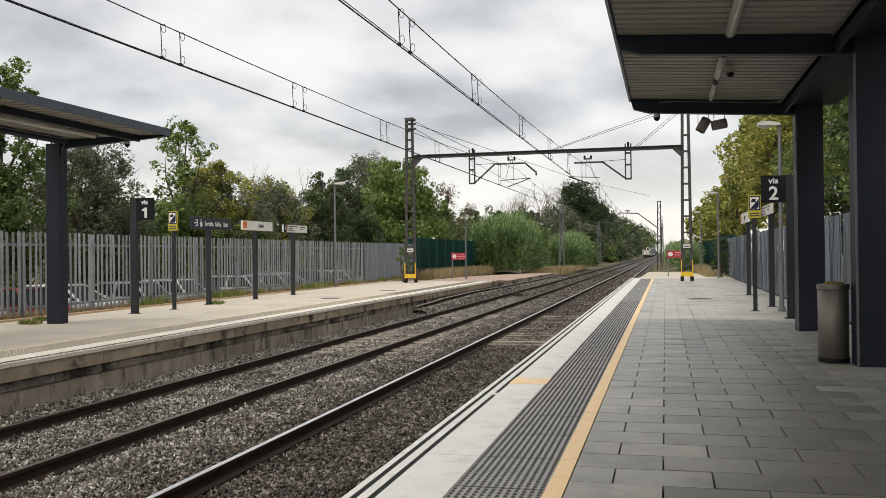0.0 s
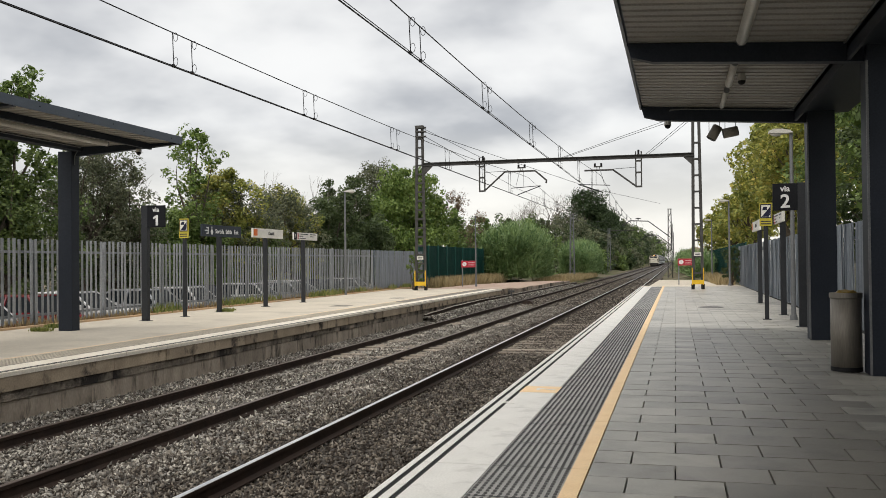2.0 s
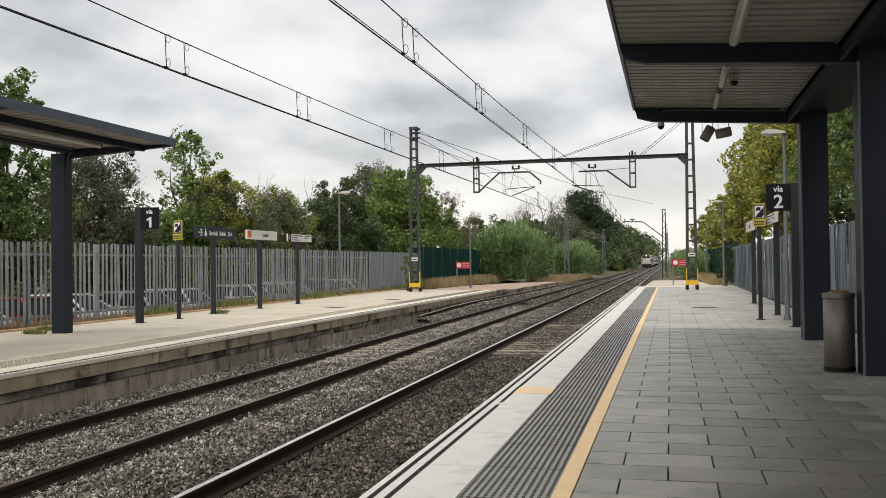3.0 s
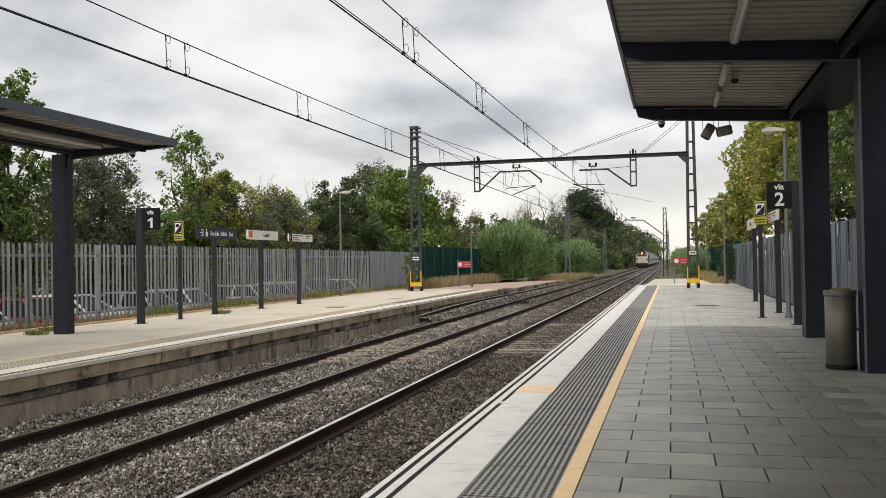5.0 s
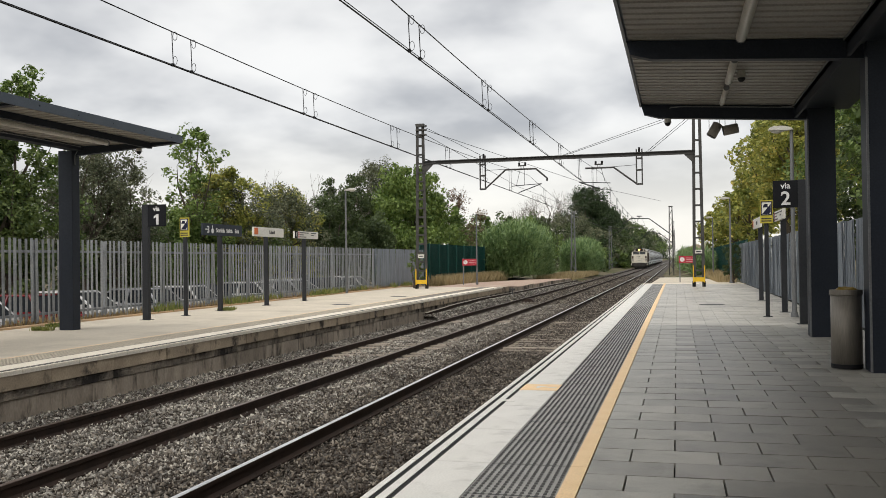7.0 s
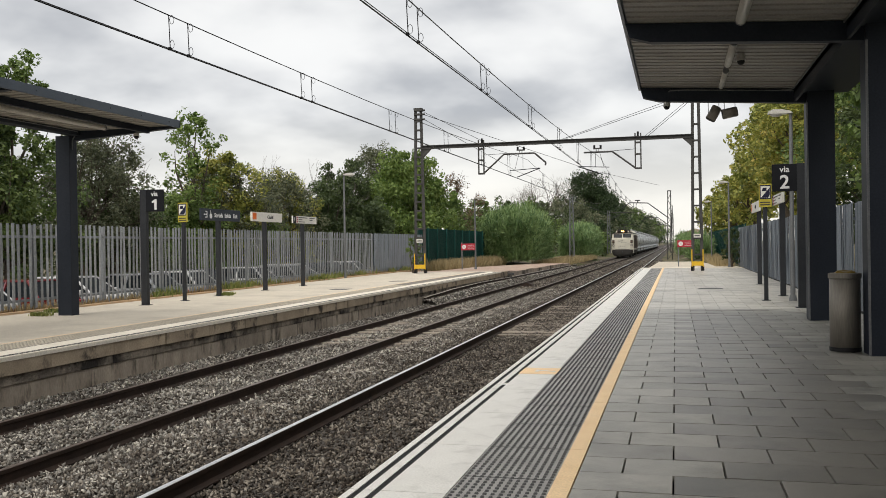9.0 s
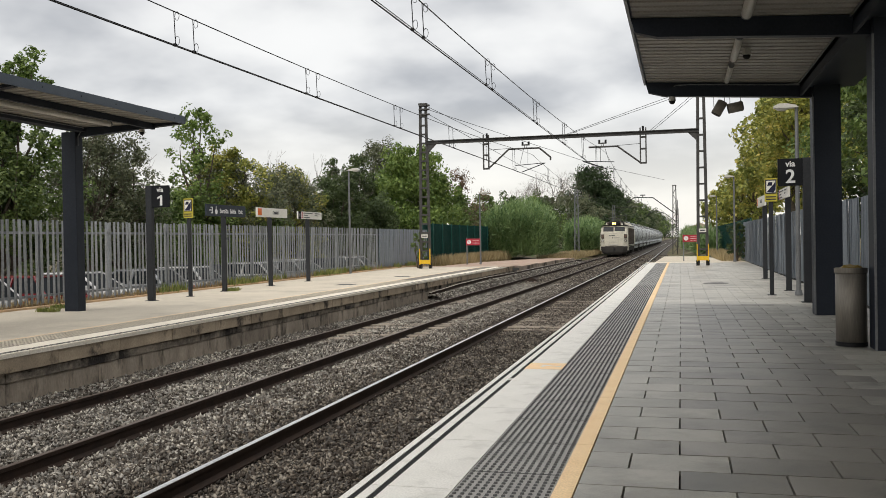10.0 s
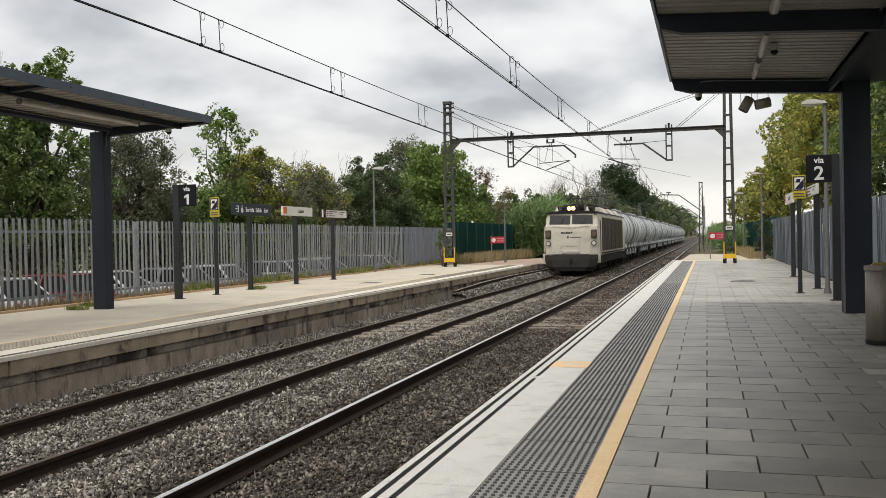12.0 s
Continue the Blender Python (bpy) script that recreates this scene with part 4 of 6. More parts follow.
def cantilever(x0, y, z, s, tube, saddle, label):
    """Hanging frame with a bent registration arm; s is the arm's way, tube its bends (distance, height)."""
    root = thing("registration_arm", pose(x0, y, z), label, "registration arm", "registration arms")
    bm = B()
    for o in (-0.13, 0.13):
        bar(bm, (o, 0, 0.25), (o, 0, -1.45), 0.06, 0.08)
    for zz in (-0.2, -0.75, -1.42):
        box(bm, -0.15, 0.15, -0.05, 0.05, zz - 0.04, zz + 0.04)
    part("drop_frame", bm, M_MAST, root)
    bm = B()
    for p, q in zip(tube, tube[1:]):
        cyl(bm, (s * p[0], 0, p[1]), (s * q[0], 0, q[1]), 0.042, seg=8)
    part("bent_tube", bm, M_MAST, root)
    zt, xs = tube[1][1], s * saddle
    bm = B()
    for o in (-0.07, 0.07):
        bar(bm, (xs + o * 0.6, 0, zt), (xs + o, 0, zt + 0.16), 0.025, 0.025)
    box(bm, xs - 0.2, xs + 0.2, -0.03, 0.03, zt + 0.14, zt + 0.2)
    part("saddle", bm, M_MAST, root)
    bm = B()
    for o in (-0.15, 0.15):
        cyl(bm, (xs + o, 0, zt + 0.2), (xs + o, 0, zt + 0.33), 0.05, seg=8)
    part("insulator", bm, M_BLACK, root)
    bm = B()
    cyl(bm, (s * 0.15, 0, -0.5), (s * tube[1][0], 0, zt + 0.03), 0.012, seg=5)
    cyl(bm, (s * (saddle - 0.1), 0, zt), (s * (saddle - 0.3), 0, -1.3), 0.01, seg=5)
    cyl(bm, (s * (saddle + 0.1), 0, zt), (s * (saddle + 0.1), 0, -1.3), 0.01, seg=5)
    cyl(bm, (s * (saddle - 0.55), 0, -1.32), (s * (saddle + 0.9), 0, -1.24), 0.018, seg=6)
    cyl(bm, (s * (saddle - 0.2), 0, -1.65), (s * (saddle + 0.95), 0, -1.24), 0.022, seg=6)
    part("stay", bm, M_WIRE, root)


def wire(bm, pts, r=0.012):
    for p, q in zip(pts, pts[1:]):
        cyl(bm, p, q, r, seg=5, caps=False)


def overhead_line():
    GY, BZ = 43.5, 6.3
    gl = lattice_mast("lattice_mast", -12.45, GY, P1_Z, 8.25, 0.48, 0.14, "weathered steel lattice mast with a yellow guard at its foot", 0.45, 0.58)
    gr = lattice_mast("lattice_mast", 0.98, GY, 0.0, 8.3, 0.42, 0.14, "weathered steel lattice mast with a yellow guard at its foot", 0.76, 0.62)
    bm = B()
    for zz in (7.75, 8.0, 8.2):
        box(bm, -0.2, 0.2, -0.12, 0.12, zz - 0.04, zz + 0.04)
        cyl(bm, (0.2, 0, zz), (0.34, 0, zz), 0.05, seg=8)
    part("top_insulators", bm, M_MAST, gl)
    for root, w in ((gl, 0.54), (gr, 0.5)):
        bm = B()
        for o in (-w / 2, w / 2):
            box(bm, o - 0.024, o + 0.024, -0.16, -0.11, 0.2, 1.0, 0.008)
        box(bm, -w / 2, w / 2, -0.156, -0.114, 0.24, 0.44)
        part("yellow_guard", bm, M_YSTEEL, root, "yellow painted steel guard")
        for o in (-w / 2, w / 2):
            bm = B(); box(bm, o - 0.05, o + 0.05, -0.1, 0.1, -0.02, 0.25)
            part("foot", bm, M_BLACK, root)
        bm = B(); box(bm, -0.16, 0.16, -0.12, -0.1, 1.55, 1.72)
        part("number_plate", bm, M_SIGNW, root, "small white plate")
        bm = B(); box(bm, -0.12, 0.12, -0.125, -0.12, 1.61, 1.66)
        part("plate_bars", bm, M_INK, root)
    beam = thing("gantry_beam", pose(0, GY, BZ), "dark steel portal beam across both tracks", "gantry beam")
    bm = B()
    for z in (-0.075, 0.075):
        box(bm, -12.3, 0.9, -0.1, 0.1, z - 0.015, z + 0.015)
    box(bm, -12.3, 0.9, -0.012, 0.012, -0.075, 0.075)
    part("beam", bm, M_MAST, beam)
    bm = B()
    prism(bm, [(-12.2, -0.1), (-11.8, -0.1), (-12.2, -0.5)], "y", -0.06, 0.06)
    prism(bm, [(0.8, -0.1), (0.4, -0.1), (0.8, -0.5)], "y", -0.06, 0.06)
    part("gusset", bm, M_MAST, beam)
    bm = B()
    for x in (-9.2, -1.66):
        cyl(bm, (x, 0, 0.1), (x, 0, 0.32), 0.05, seg=8)
    part("insulator", bm, M_BLACK, beam)
    cantilever(-9.25, GY + 0.02, BZ, 1, [(0.13, -1.4), (1.15, -0.5), (2.65, -0.5), (3.2, -0.98), (3.18, -1.12)], 1.98, "dark steel registration arm hung from the portal beam")
    cantilever(-1.66, GY + 0.02, BZ, -1, [(0.13, -1.4), (1.2, -0.58), (2.55, -0.58)], 1.9, "dark steel registration arm hung from the portal beam")
    # contact and carrier wires
    spans = [-90, -23.5, 43.5, 95, 150, 210, 280, 360, 460, 600]
    for x, zc, label in ((-7.02, 4.22, "opposite"), (-3.45, 4.17, "nearer")):
        root = thing("overhead_wire", pose(x, 0, 0), "dark overhead contact line with carrier wire and droppers", "overhead wire", "overhead lines")
        def car(y):
            k = max(i for i in range(len(spans) - 1) if spans[i] <= y)
            u = (y - spans[k]) / (spans[k + 1] - spans[k])
            return zc + 0.52 + 0.82 * (2 * u - 1) ** 2
        ys = [-55 + i * 3 for i in range(200)]
        def con(y):
            return zc + 0.01 + 0.0052 * max(0, y - 8) if y < 45 else zc + 0.2
        bm = B(); wire(bm, [(0.0, y, con(y)) for y in ys], 0.010); wire(bm, [(0.04, y, con(y)) for y in ys], 0.006)
        part("contact_wire", bm, M_WIRE, root)
        bm = B(); wire(bm, [(0.0, y, car(y)) for y in ys], 0.009)
        part("carrier_wire", bm, M_WIRE, root)
        for y in (6.3, 11.55, 16.25, 21.8, 27.4, 33.0, 38.5, 49, 54.5, 60, 66, 72, 78, 84):
            for o in (0.0, 0.52):
                bm = B()
                zt, zb = car(y + o), con(y + o)
                wire(bm, [(0, y + o, zt), (0.02, y + o, zb)], 0.007)
                for zz in (zt - 0.07, zb + 0.07):
                    wire(bm, [(0.05 + 0.035 * math.cos(k * math.tau / 8), y + o, zz + 0.065 * math.sin(k * math.tau / 8)) for k in range(9)], 0.004)
                box(bm, -0.008, 0.03, y + o - 0.02, y + o + 0.02, zb - 0.012, zb + 0.03)
                part("dropper", bm, M_WIRE, root)
    ow = thing("feeder_wire", pose(0, 0, 0), "thin dark feeder and stay wires between the masts", "overhead wire", "overhead lines")
    bm = B()
    wire(bm, [(-12.3, 43.5, 8.0), (-6, 70, 6.9), (-1.5, 95, 7.2)], 0.014)
    wire(bm, [(-12.3, 43.5, 8.15), (-9.2, 43.5, 6.5)], 0.012)
    wire(bm, [(-12.3, 43.5, 7.8), (-12, 70, 7.1), (-11.2, 96, 7.0)], 0.014)
    part("feeder", bm, M_WIRE, ow)
    bm = B()
    for o in (0.0, 0.14):
        wire(bm, [(0.95, 43.5, 8.1 + o), (-1.2 - o, 43.5, 6.38)], 0.011)
        wire(bm, [(0.95, 43.5, 8.22 + o), (-5.2 - o, 43.5, 6.38)], 0.011)
    part("stay_wire", bm, M_WIRE, ow)
    # masts farther on
    for y, h in ((93, 6.5), (150, 7.2), (210, 7.6)):
        lattice_mast("lattice_mast", -0.55, y, -0.4, h, 0.45, 0.45, "grey lattice mast beside the far track", 0.6, 0.6, True, M_MAST)
        arm = thing("mast_arm", pose(-0.55, y, -0.3), "dark steel arm over the track", "mast arm", "mast arms")
        bm = B()
        for p, q in (((0, 0, 4.0), (-2.1, 0, 5.62)), ((-2.1, 0, 5.62), (-3.9, 0, 5.7)), ((-3.9, 0, 5.7), (-4.7, 0, 5.15))):
            cyl(bm, p, q, 0.05, seg=6)
        part("tube", bm, M_MAST, arm)
        bm = B()
        box(bm, -3.35, -2.85, -0.04, 0.04, 5.85, 5.95); cyl(bm, (-3.1, 0, 5.65), (-3.1, 0, 5.9), 0.05, seg=6)
        part("saddle", bm, M_MAST, arm)
    for x, y in ((-10.9, 98), (-10.6, 150)):
        lattice_mast("lattice_mast", x, y, -0.4, 6.4 if y < 120 else 6.6, 0.5, 0.5, "grey lattice mast in the reeds beside the track", 0.6, 0.6, True, M_POSTL)
    arm = thing("mast_arm", pose(-10.6, 150, 0), "dark steel arm over the track", "mast arm", "mast arms")
    bm = B(); cyl(bm, (0, 0, 5.0), (2.2, 0, 6.2), 0.05, seg=6); cyl(bm, (0, 0, 6.3), (4.6, 0, 6.3), 0.05, seg=6)
    part("tube", bm, M_MAST, arm)


# ---------- signs, lamps, bin ----------
def post(root, h, w, d, material):
    bm = B(); box(bm, -w / 2, w / 2, -d / 2, d / 2, 0, h, 0.004)
    part("post", bm, material, root)
    bm = B(); box(bm, -w / 2 - 0.05, w / 2 + 0.05, -d / 2 - 0.05, d / 2 + 0.05, 0, 0.012)
    part("base_plate", bm, material, root)


def face(root, name, x0, x1, z0, z1, material, label="", y=-0.03, depth=0.05):
    bm = B(); box(bm, x0, x1, y - depth / 2, y + depth / 2, z0, z1, 0.004)
    return part(name, bm, material, root, label)


def rect(root, name, x0, x1, z0, z1, material, y, t=0.004):
    bm = B(); box(bm, x0, x1, y - t, y, z0, z1)
    return part(name, bm, material, root)


def via_sign(x, y, z, number, side):
    root = thing("platform_number_sign", pose(x, y, z), f"black square sign reading via {number} on a dark post", "sign", "platform number signs")
    post(root, 2.92, 0.17, 0.12, M_POST)
    a, b = (0.085, 0.58) if side > 0 else (-0.56, -0.085)
    p = face(root, "panel", a, b, 2.36, 2.91, M_BLACKP, "black panel")
    c = (a + b) / 2
    text_part("lettering", "via", 0.17, M_LETTER, p, pose(c, -0.0575, 2.80, 90, 0, 0))
    if number == "1":
        bm = B()
        prism(bm, [(c - 0.005, 2.405), (c + 0.06, 2.405), (c + 0.06, 2.665), (c + 0.012, 2.665), (c - 0.075, 2.615), (c - 0.075, 2.565), (c - 0.005, 2.597)], "y", -0.0605, -0.0545)
        part("numeral", bm, M_LETTER, p)
    else:
        text_part("numeral", number, 0.38, M_LETTER, p, pose(c, -0.0575, 2.535, 90, 0, 0), depth=0.003)


def crossing_sign(x, y, z):
    root = thing("warning_sign", pose(x, y, z), "small yellow and white pictogram sign on a grey post", "sign", "warning signs")
    post(root, 2.2, 0.09, 0.07, M_POST)
    p = face(root, "panel", -0.135, 0.135, 2.13, 2.66, M_SYEL, "yellow panel")
    rect(p, "pictogram_frame", -0.12, 0.12, 2.31, 2.63, M_SIGNN, -0.0552)
    rect(p, "pictogram_field", -0.098, 0.098, 2.335, 2.605, M_SIGNW, -0.0592)
    bm = B(); prism(bm, [(-0.095, 2.34), (0.06, 2.34), (0.095, 2.4), (0.095, 2.57)], "y", -0.064, -0.058)
    prism(bm, [(-0.08, 2.49), (0.03, 2.49), (0.03, 2.57), (-0.05, 2.57)], "y", -0.064, -0.058)
    part("pictogram", bm, M_SIGNN, p)
    for i in range(2):
        rect(p, "text_bar", -0.11, 0.11, 2.17 + i * 0.055, 2.195 + i * 0.055, M_INK, -0.056)


def long_sign(x, y, z, kind, half, z0, z1, side, group):
    """A board along the track, its face towards it; side is the way the face looks (+1 or -1 in x)."""
    lab = {"exit": "dark grey-blue exit sign board on a post", "name": "white station name board with an orange square", "info": "white line information board with a black number field"}[kind]
    root = thing("platform_sign", pose(x, y, z, 0, 0, 90 * side), lab, "sign", group)
    post(root, z1 - 0.02, 0.09, 0.13, M_POST)
    x0, x1 = -half, half
    p = face(root, "panel", x0, x1, z0, z1, M_SIGNG if kind == "exit" else M_SIGNW, y=-0.09, depth=0.06)
    zc, hh = (z0 + z1) / 2, z1 - z0
    yy = -0.1225
    if kind == "exit":
        text_part("lettering", "Sortida", hh * 0.52, M_LETTER, p, pose(x0 + 0.75, yy, zc - hh * .05, 90, 0, 0), "LEFT")
        text_part("lettering", "Salida", hh * 0.5, M_LETTER, p, pose(x0 + 1.36, yy, zc - hh * .05, 90, 0, 0), "LEFT")
        text_part("lettering", "Exit", hh * 0.5, M_LETTER, p, pose(x0 + 1.89, yy, zc - hh * .05, 90, 0, 0), "LEFT")
        bm = B()
        box(bm, x0 + 0.3, x0 + 0.34, yy - 0.003, yy, zc - hh * .28, zc + hh * .28)
        box(bm, x0 + 0.13, x0 + 0.3, yy - 0.003, yy, zc - 0.015, zc + 0.015)
        box(bm, x0 + 0.22, x0 + 0.3, yy - 0.003, yy, zc + hh * .2, zc + hh * .28); box(bm, x0 + 0.22, x0 + 0.3, yy - 0.003, yy, zc - hh * .28, zc - hh * .2)
        part("exit_pictogram", bm, M_LETTER, p)
        bm = B(); cyl(bm, (x0 + 0.54, yy, zc - 0.04), (x0 + 0.54, yy - 0.003, zc - 0.04), 0.075, seg=14)
        part("wheelchair_pictogram", bm, M_LETTER, p)
        bm = B(); box(bm, x0 + 0.52, x0 + 0.55, yy - 0.004, yy, zc, zc + 0.12)
        part("wheelchair_pictogram", bm, M_LETTER, p)
    elif kind == "name":
        rect(p, "orange_square", x0 + 0.04, x0 + 0.3, z0 + 0.06, z1 - 0.03, M_ORANGE, yy)
        text_part("lettering", "Calafell", hh * 0.5, M_INK, p, pose((x0 + x1) / 2 + 0.2, yy, zc, 90, 0, 0))
    else:
        rect(p, "number_field", x0, x0 + 0.24, z0, z1, M_BLACKP, yy)
        text_part("numeral", "1", hh * 0.75, M_LETTER, p, pose(x0 + 0.12, yy - 0.005, zc, 90, 0, 0))
        for i in range(3):
            rect(p, "red_dot", x0 + 0.3, x0 + 0.4, z1 - 0.08 - i * 0.075, z1 - 0.03 - i * 0.075, M_RED, yy)
            rect(p, "text_bar", x0 + 0.46, x0 + (1.25, 0.8, 1.0)[i], z1 - 0.068 - i * 0.075, z1 - 0.04 - i * 0.075, M_INK, yy)
        for i in range(2):
            rect(p, "text_bar", x0 + 1.45, x1 - 0.2 - 0.2 * i, z1 - 0.068 - i * 0.075, z1 - 0.04 - i * 0.075, M_INK, yy)


def red_sign(x, y, z, two):
    root = thing("no_entry_sign", pose(x, y, z), "red prohibition sign with a white round pictogram", "sign", "red prohibition signs")
    bm = B(); box(bm, -0.03, 0.03, -0.02, 0.02, -0.02, 1.6)
    part("post", bm, M_POSTL, root)
    p = face(root, "panel", -0.05, 0.82, 1.13, 1.53, M_RED, depth=0.02)
    bm = B(); cyl(bm, (0.14, -0.045, 1.33), (0.14, -0.041, 1.33), 0.13, seg=18)
    part("disc", bm, M_LETTER, p)
    bm = B(); bar(bm, (0.07, -0.048, 1.4), (0.21, -0.048, 1.26), 0.05, 0.004)
    part("slash", bm, M_RED, p)
    for i in range(3):
        rect(p, "text_bar", 0.36, 0.76, 1.21 + i * 0.1, 1.225 + i * 0.1, M_LETTER, -0.041, 0.002)


def lamp_post(x, y, z, h, side, label):
    root = thing("street_lamp", pose(x, y, z), label, "street lamp", "platform lamp posts")
    bm = B(); cyl(bm, (0, 0, -0.02), (0, 0, h), 0.055, 0.038, seg=12)
    part("pole", bm, M_POSTL, root)
    bm = B(); cyl(bm, (0, 0, 0), (0, 0, 0.12), 0.09, 0.07, seg=12)
    part("base", bm, M_POSTL, root)
    bm = B()
    pr = [(-0.04, h - 0.02), (0.02, h + 0.03), (0.2, h + 0.07), (0.38, h + 0.075), (0.48, h + 0.03), (0.48, h - 0.02), (0.12, h - 0.03)]
    prism(bm, [(side * u, v) for u, v in pr], "y", -0.1, 0.1)
    part("head", bm, M_TUBE, root, "pale lamp head")
    bm = B(); bmesh.ops.create_uvsphere(bm, u_segments=12, v_segments=6, radius=1, matrix=Matrix.Translation((side * 0.31, 0, h - 0.015)) @ Matrix.Diagonal((0.15, 0.085, 0.075, 1)))
    part("lens", bm, M_TUBE, root, smooth=True)


def waste_bin(x, y, z):
    root = thing("waste_bin", pose(x, y, z), "round brushed steel waste bin with a bag over its rim", "bin")
    bm = B()
    bmesh.ops.create_cone(bm, cap_ends=True, segments=40, radius1=0.178, radius2=0.178, depth=0.87, matrix=Matrix.Translation((0, 0, 0.475)))
    part("drum", bm, M_INOX, root, smooth=False)
    for p in root.children[0].data.polygons:
        p.use_smooth = abs(p.normal.z) < 0.5
    bm = B()
    bmesh.ops.create_cone(bm, cap_ends=True, segments=40, radius1=0.183, radius2=0.183, depth=0.05, matrix=Matrix.Translation((0, 0, 0.03)))
    part("base_ring", bm, M_BLACK, root)
    bm = B()
    prism_pts = [(0.182, 0.89), (0.19, 0.9), (0.19, 0.955), (0.155, 0.96), (0.155, 0.9)]
    n = 40
    ring = [[bm.verts.new((r * math.cos(a * math.tau / n), r * math.sin(a * math.tau / n), zz)) for r, zz in prism_pts] for a in range(n)]
    for i in range(n):
        for j in range(5):
            bm.faces.new((ring[i][j], ring[(i + 1) % n][j], ring[(i + 1) % n][(j + 1) % 5], ring[i][(j + 1) % 5]))
    bmesh.ops.recalc_face_normals(bm, faces=bm.faces)
    part("rim", bm, M_INOX, root)
    bm = B()
    bmesh.ops.create_icosphere(bm, subdivisions=3, radius=1, matrix=Matrix.Translation((0.0, 0, 0.93)) @ Matrix.Diagonal((0.15, 0.15, 0.065, 1)))
    for v in bm.verts:
        v.co.z += 0.03 * noise.noise(v.co * 14)
    part("bin_bag", bm, M_BAG, root, "ochre bin bag bulging at the top")


def furniture():
    via_sign(2.475, 19.4, zf(2.4), "2", -1)
    via_sign(-13.0, 20.1, P1_Z, "1", 1)
    crossing_sign(1.99, 21.7, zf(2.0)); crossing_sign(-12.9, 21.8, P1_Z)
    long_sign(-13.12, 24.1, P1_Z, "exit", 1.18, 2.22, 2.56, 1, "platform boards")
    long_sign(-13.12, 27.2, P1_Z, "name", 1.12, 2.26, 2.56, 1, "platform boards")
    long_sign(-13.12, 30.3, P1_Z, "info", 1.06, 2.26, 2.52, 1, "platform boards")
    long_sign(2.54, 23.4, 0, "info", 1.05, 2.26, 2.5, -1, "platform boards")
    long_sign(2.54, 29.7, 0, "name", 1.3, 2.26, 2.57, -1, "platform boards")
    red_sign(0.15, 53.5, -0.08, False)
    red_sign(-12.45, 52.6, -0.08, True)
    lamp_post(2.55, 21.6, zf(2.5), 4.25, -1, "grey lamp post with a pale lamp head")
    lamp_post(2.72, 49.3, 0, 4.45, -1, "grey lamp post with a pale lamp head")
    lamp_post(2.5, 67, -0.2, 4.4, -1, "grey lamp post with a pale lamp head")
    lamp_post(-14.25, 37.6, P1_Z - 0.3, 4.9, 1, "grey lamp post with a pale lamp head")
    lamp_post(-11.75, 53.2, -0.1, 4.3, 1, "slim grey lamp post with a pale lamp head")
    waste_bin(2.0, 11.9, zf(1.95))


# ---------- vegetation ----------
def quads(name, c, u, v, material, parent, bend=None):
    """Leaves as quads: centres c, half axes u and v."""
    n = len(c)
    p = np.stack([c - u, c + v * 0.9, c + u, c - v * 0.9], 1).reshape(-1, 3)
    me = bpy.data.meshes.new(name)
    me.vertices.add(n * 4); me.vertices.foreach_set("co", p.reshape(-1))
    me.loops.add(n * 4); me.loops.foreach_set("vertex_index", np.arange(n * 4, dtype=np.int32))
    me.polygons.add(n); me.polygons.foreach_set("loop_start", np.arange(0, n * 4, 4, dtype=np.int32))
    me.update(calc_edges=True)
    return mesh_part(name, me, material, parent)


def unit(a):
    return a / np.maximum(np.linalg.norm(a, axis=1), 1e-6)[:, None]


def limb(bm, p, q, r0, r1, rng, seg=5, steps=3):
    pts = [Vector(p)]
    for i in range(1, steps + 1):
        f = i / steps
        w = Vector(p).lerp(Vector(q), f)
        if i < steps:
            s = (Vector(q) - Vector(p)).length * 0.07
            w += Vector((rng.uniform(-s, s), rng.uniform(-s, s), rng.uniform(-s, s)))
        pts.append(w)
    for i in range(steps):
        a, b = r0 + (r1 - r0) * i / steps, r0 + (r1 - r0) * (i + 1) / steps
        cyl(bm, pts[i], pts[i + 1], a, b, seg=seg, caps=False)
    return pts[-1]


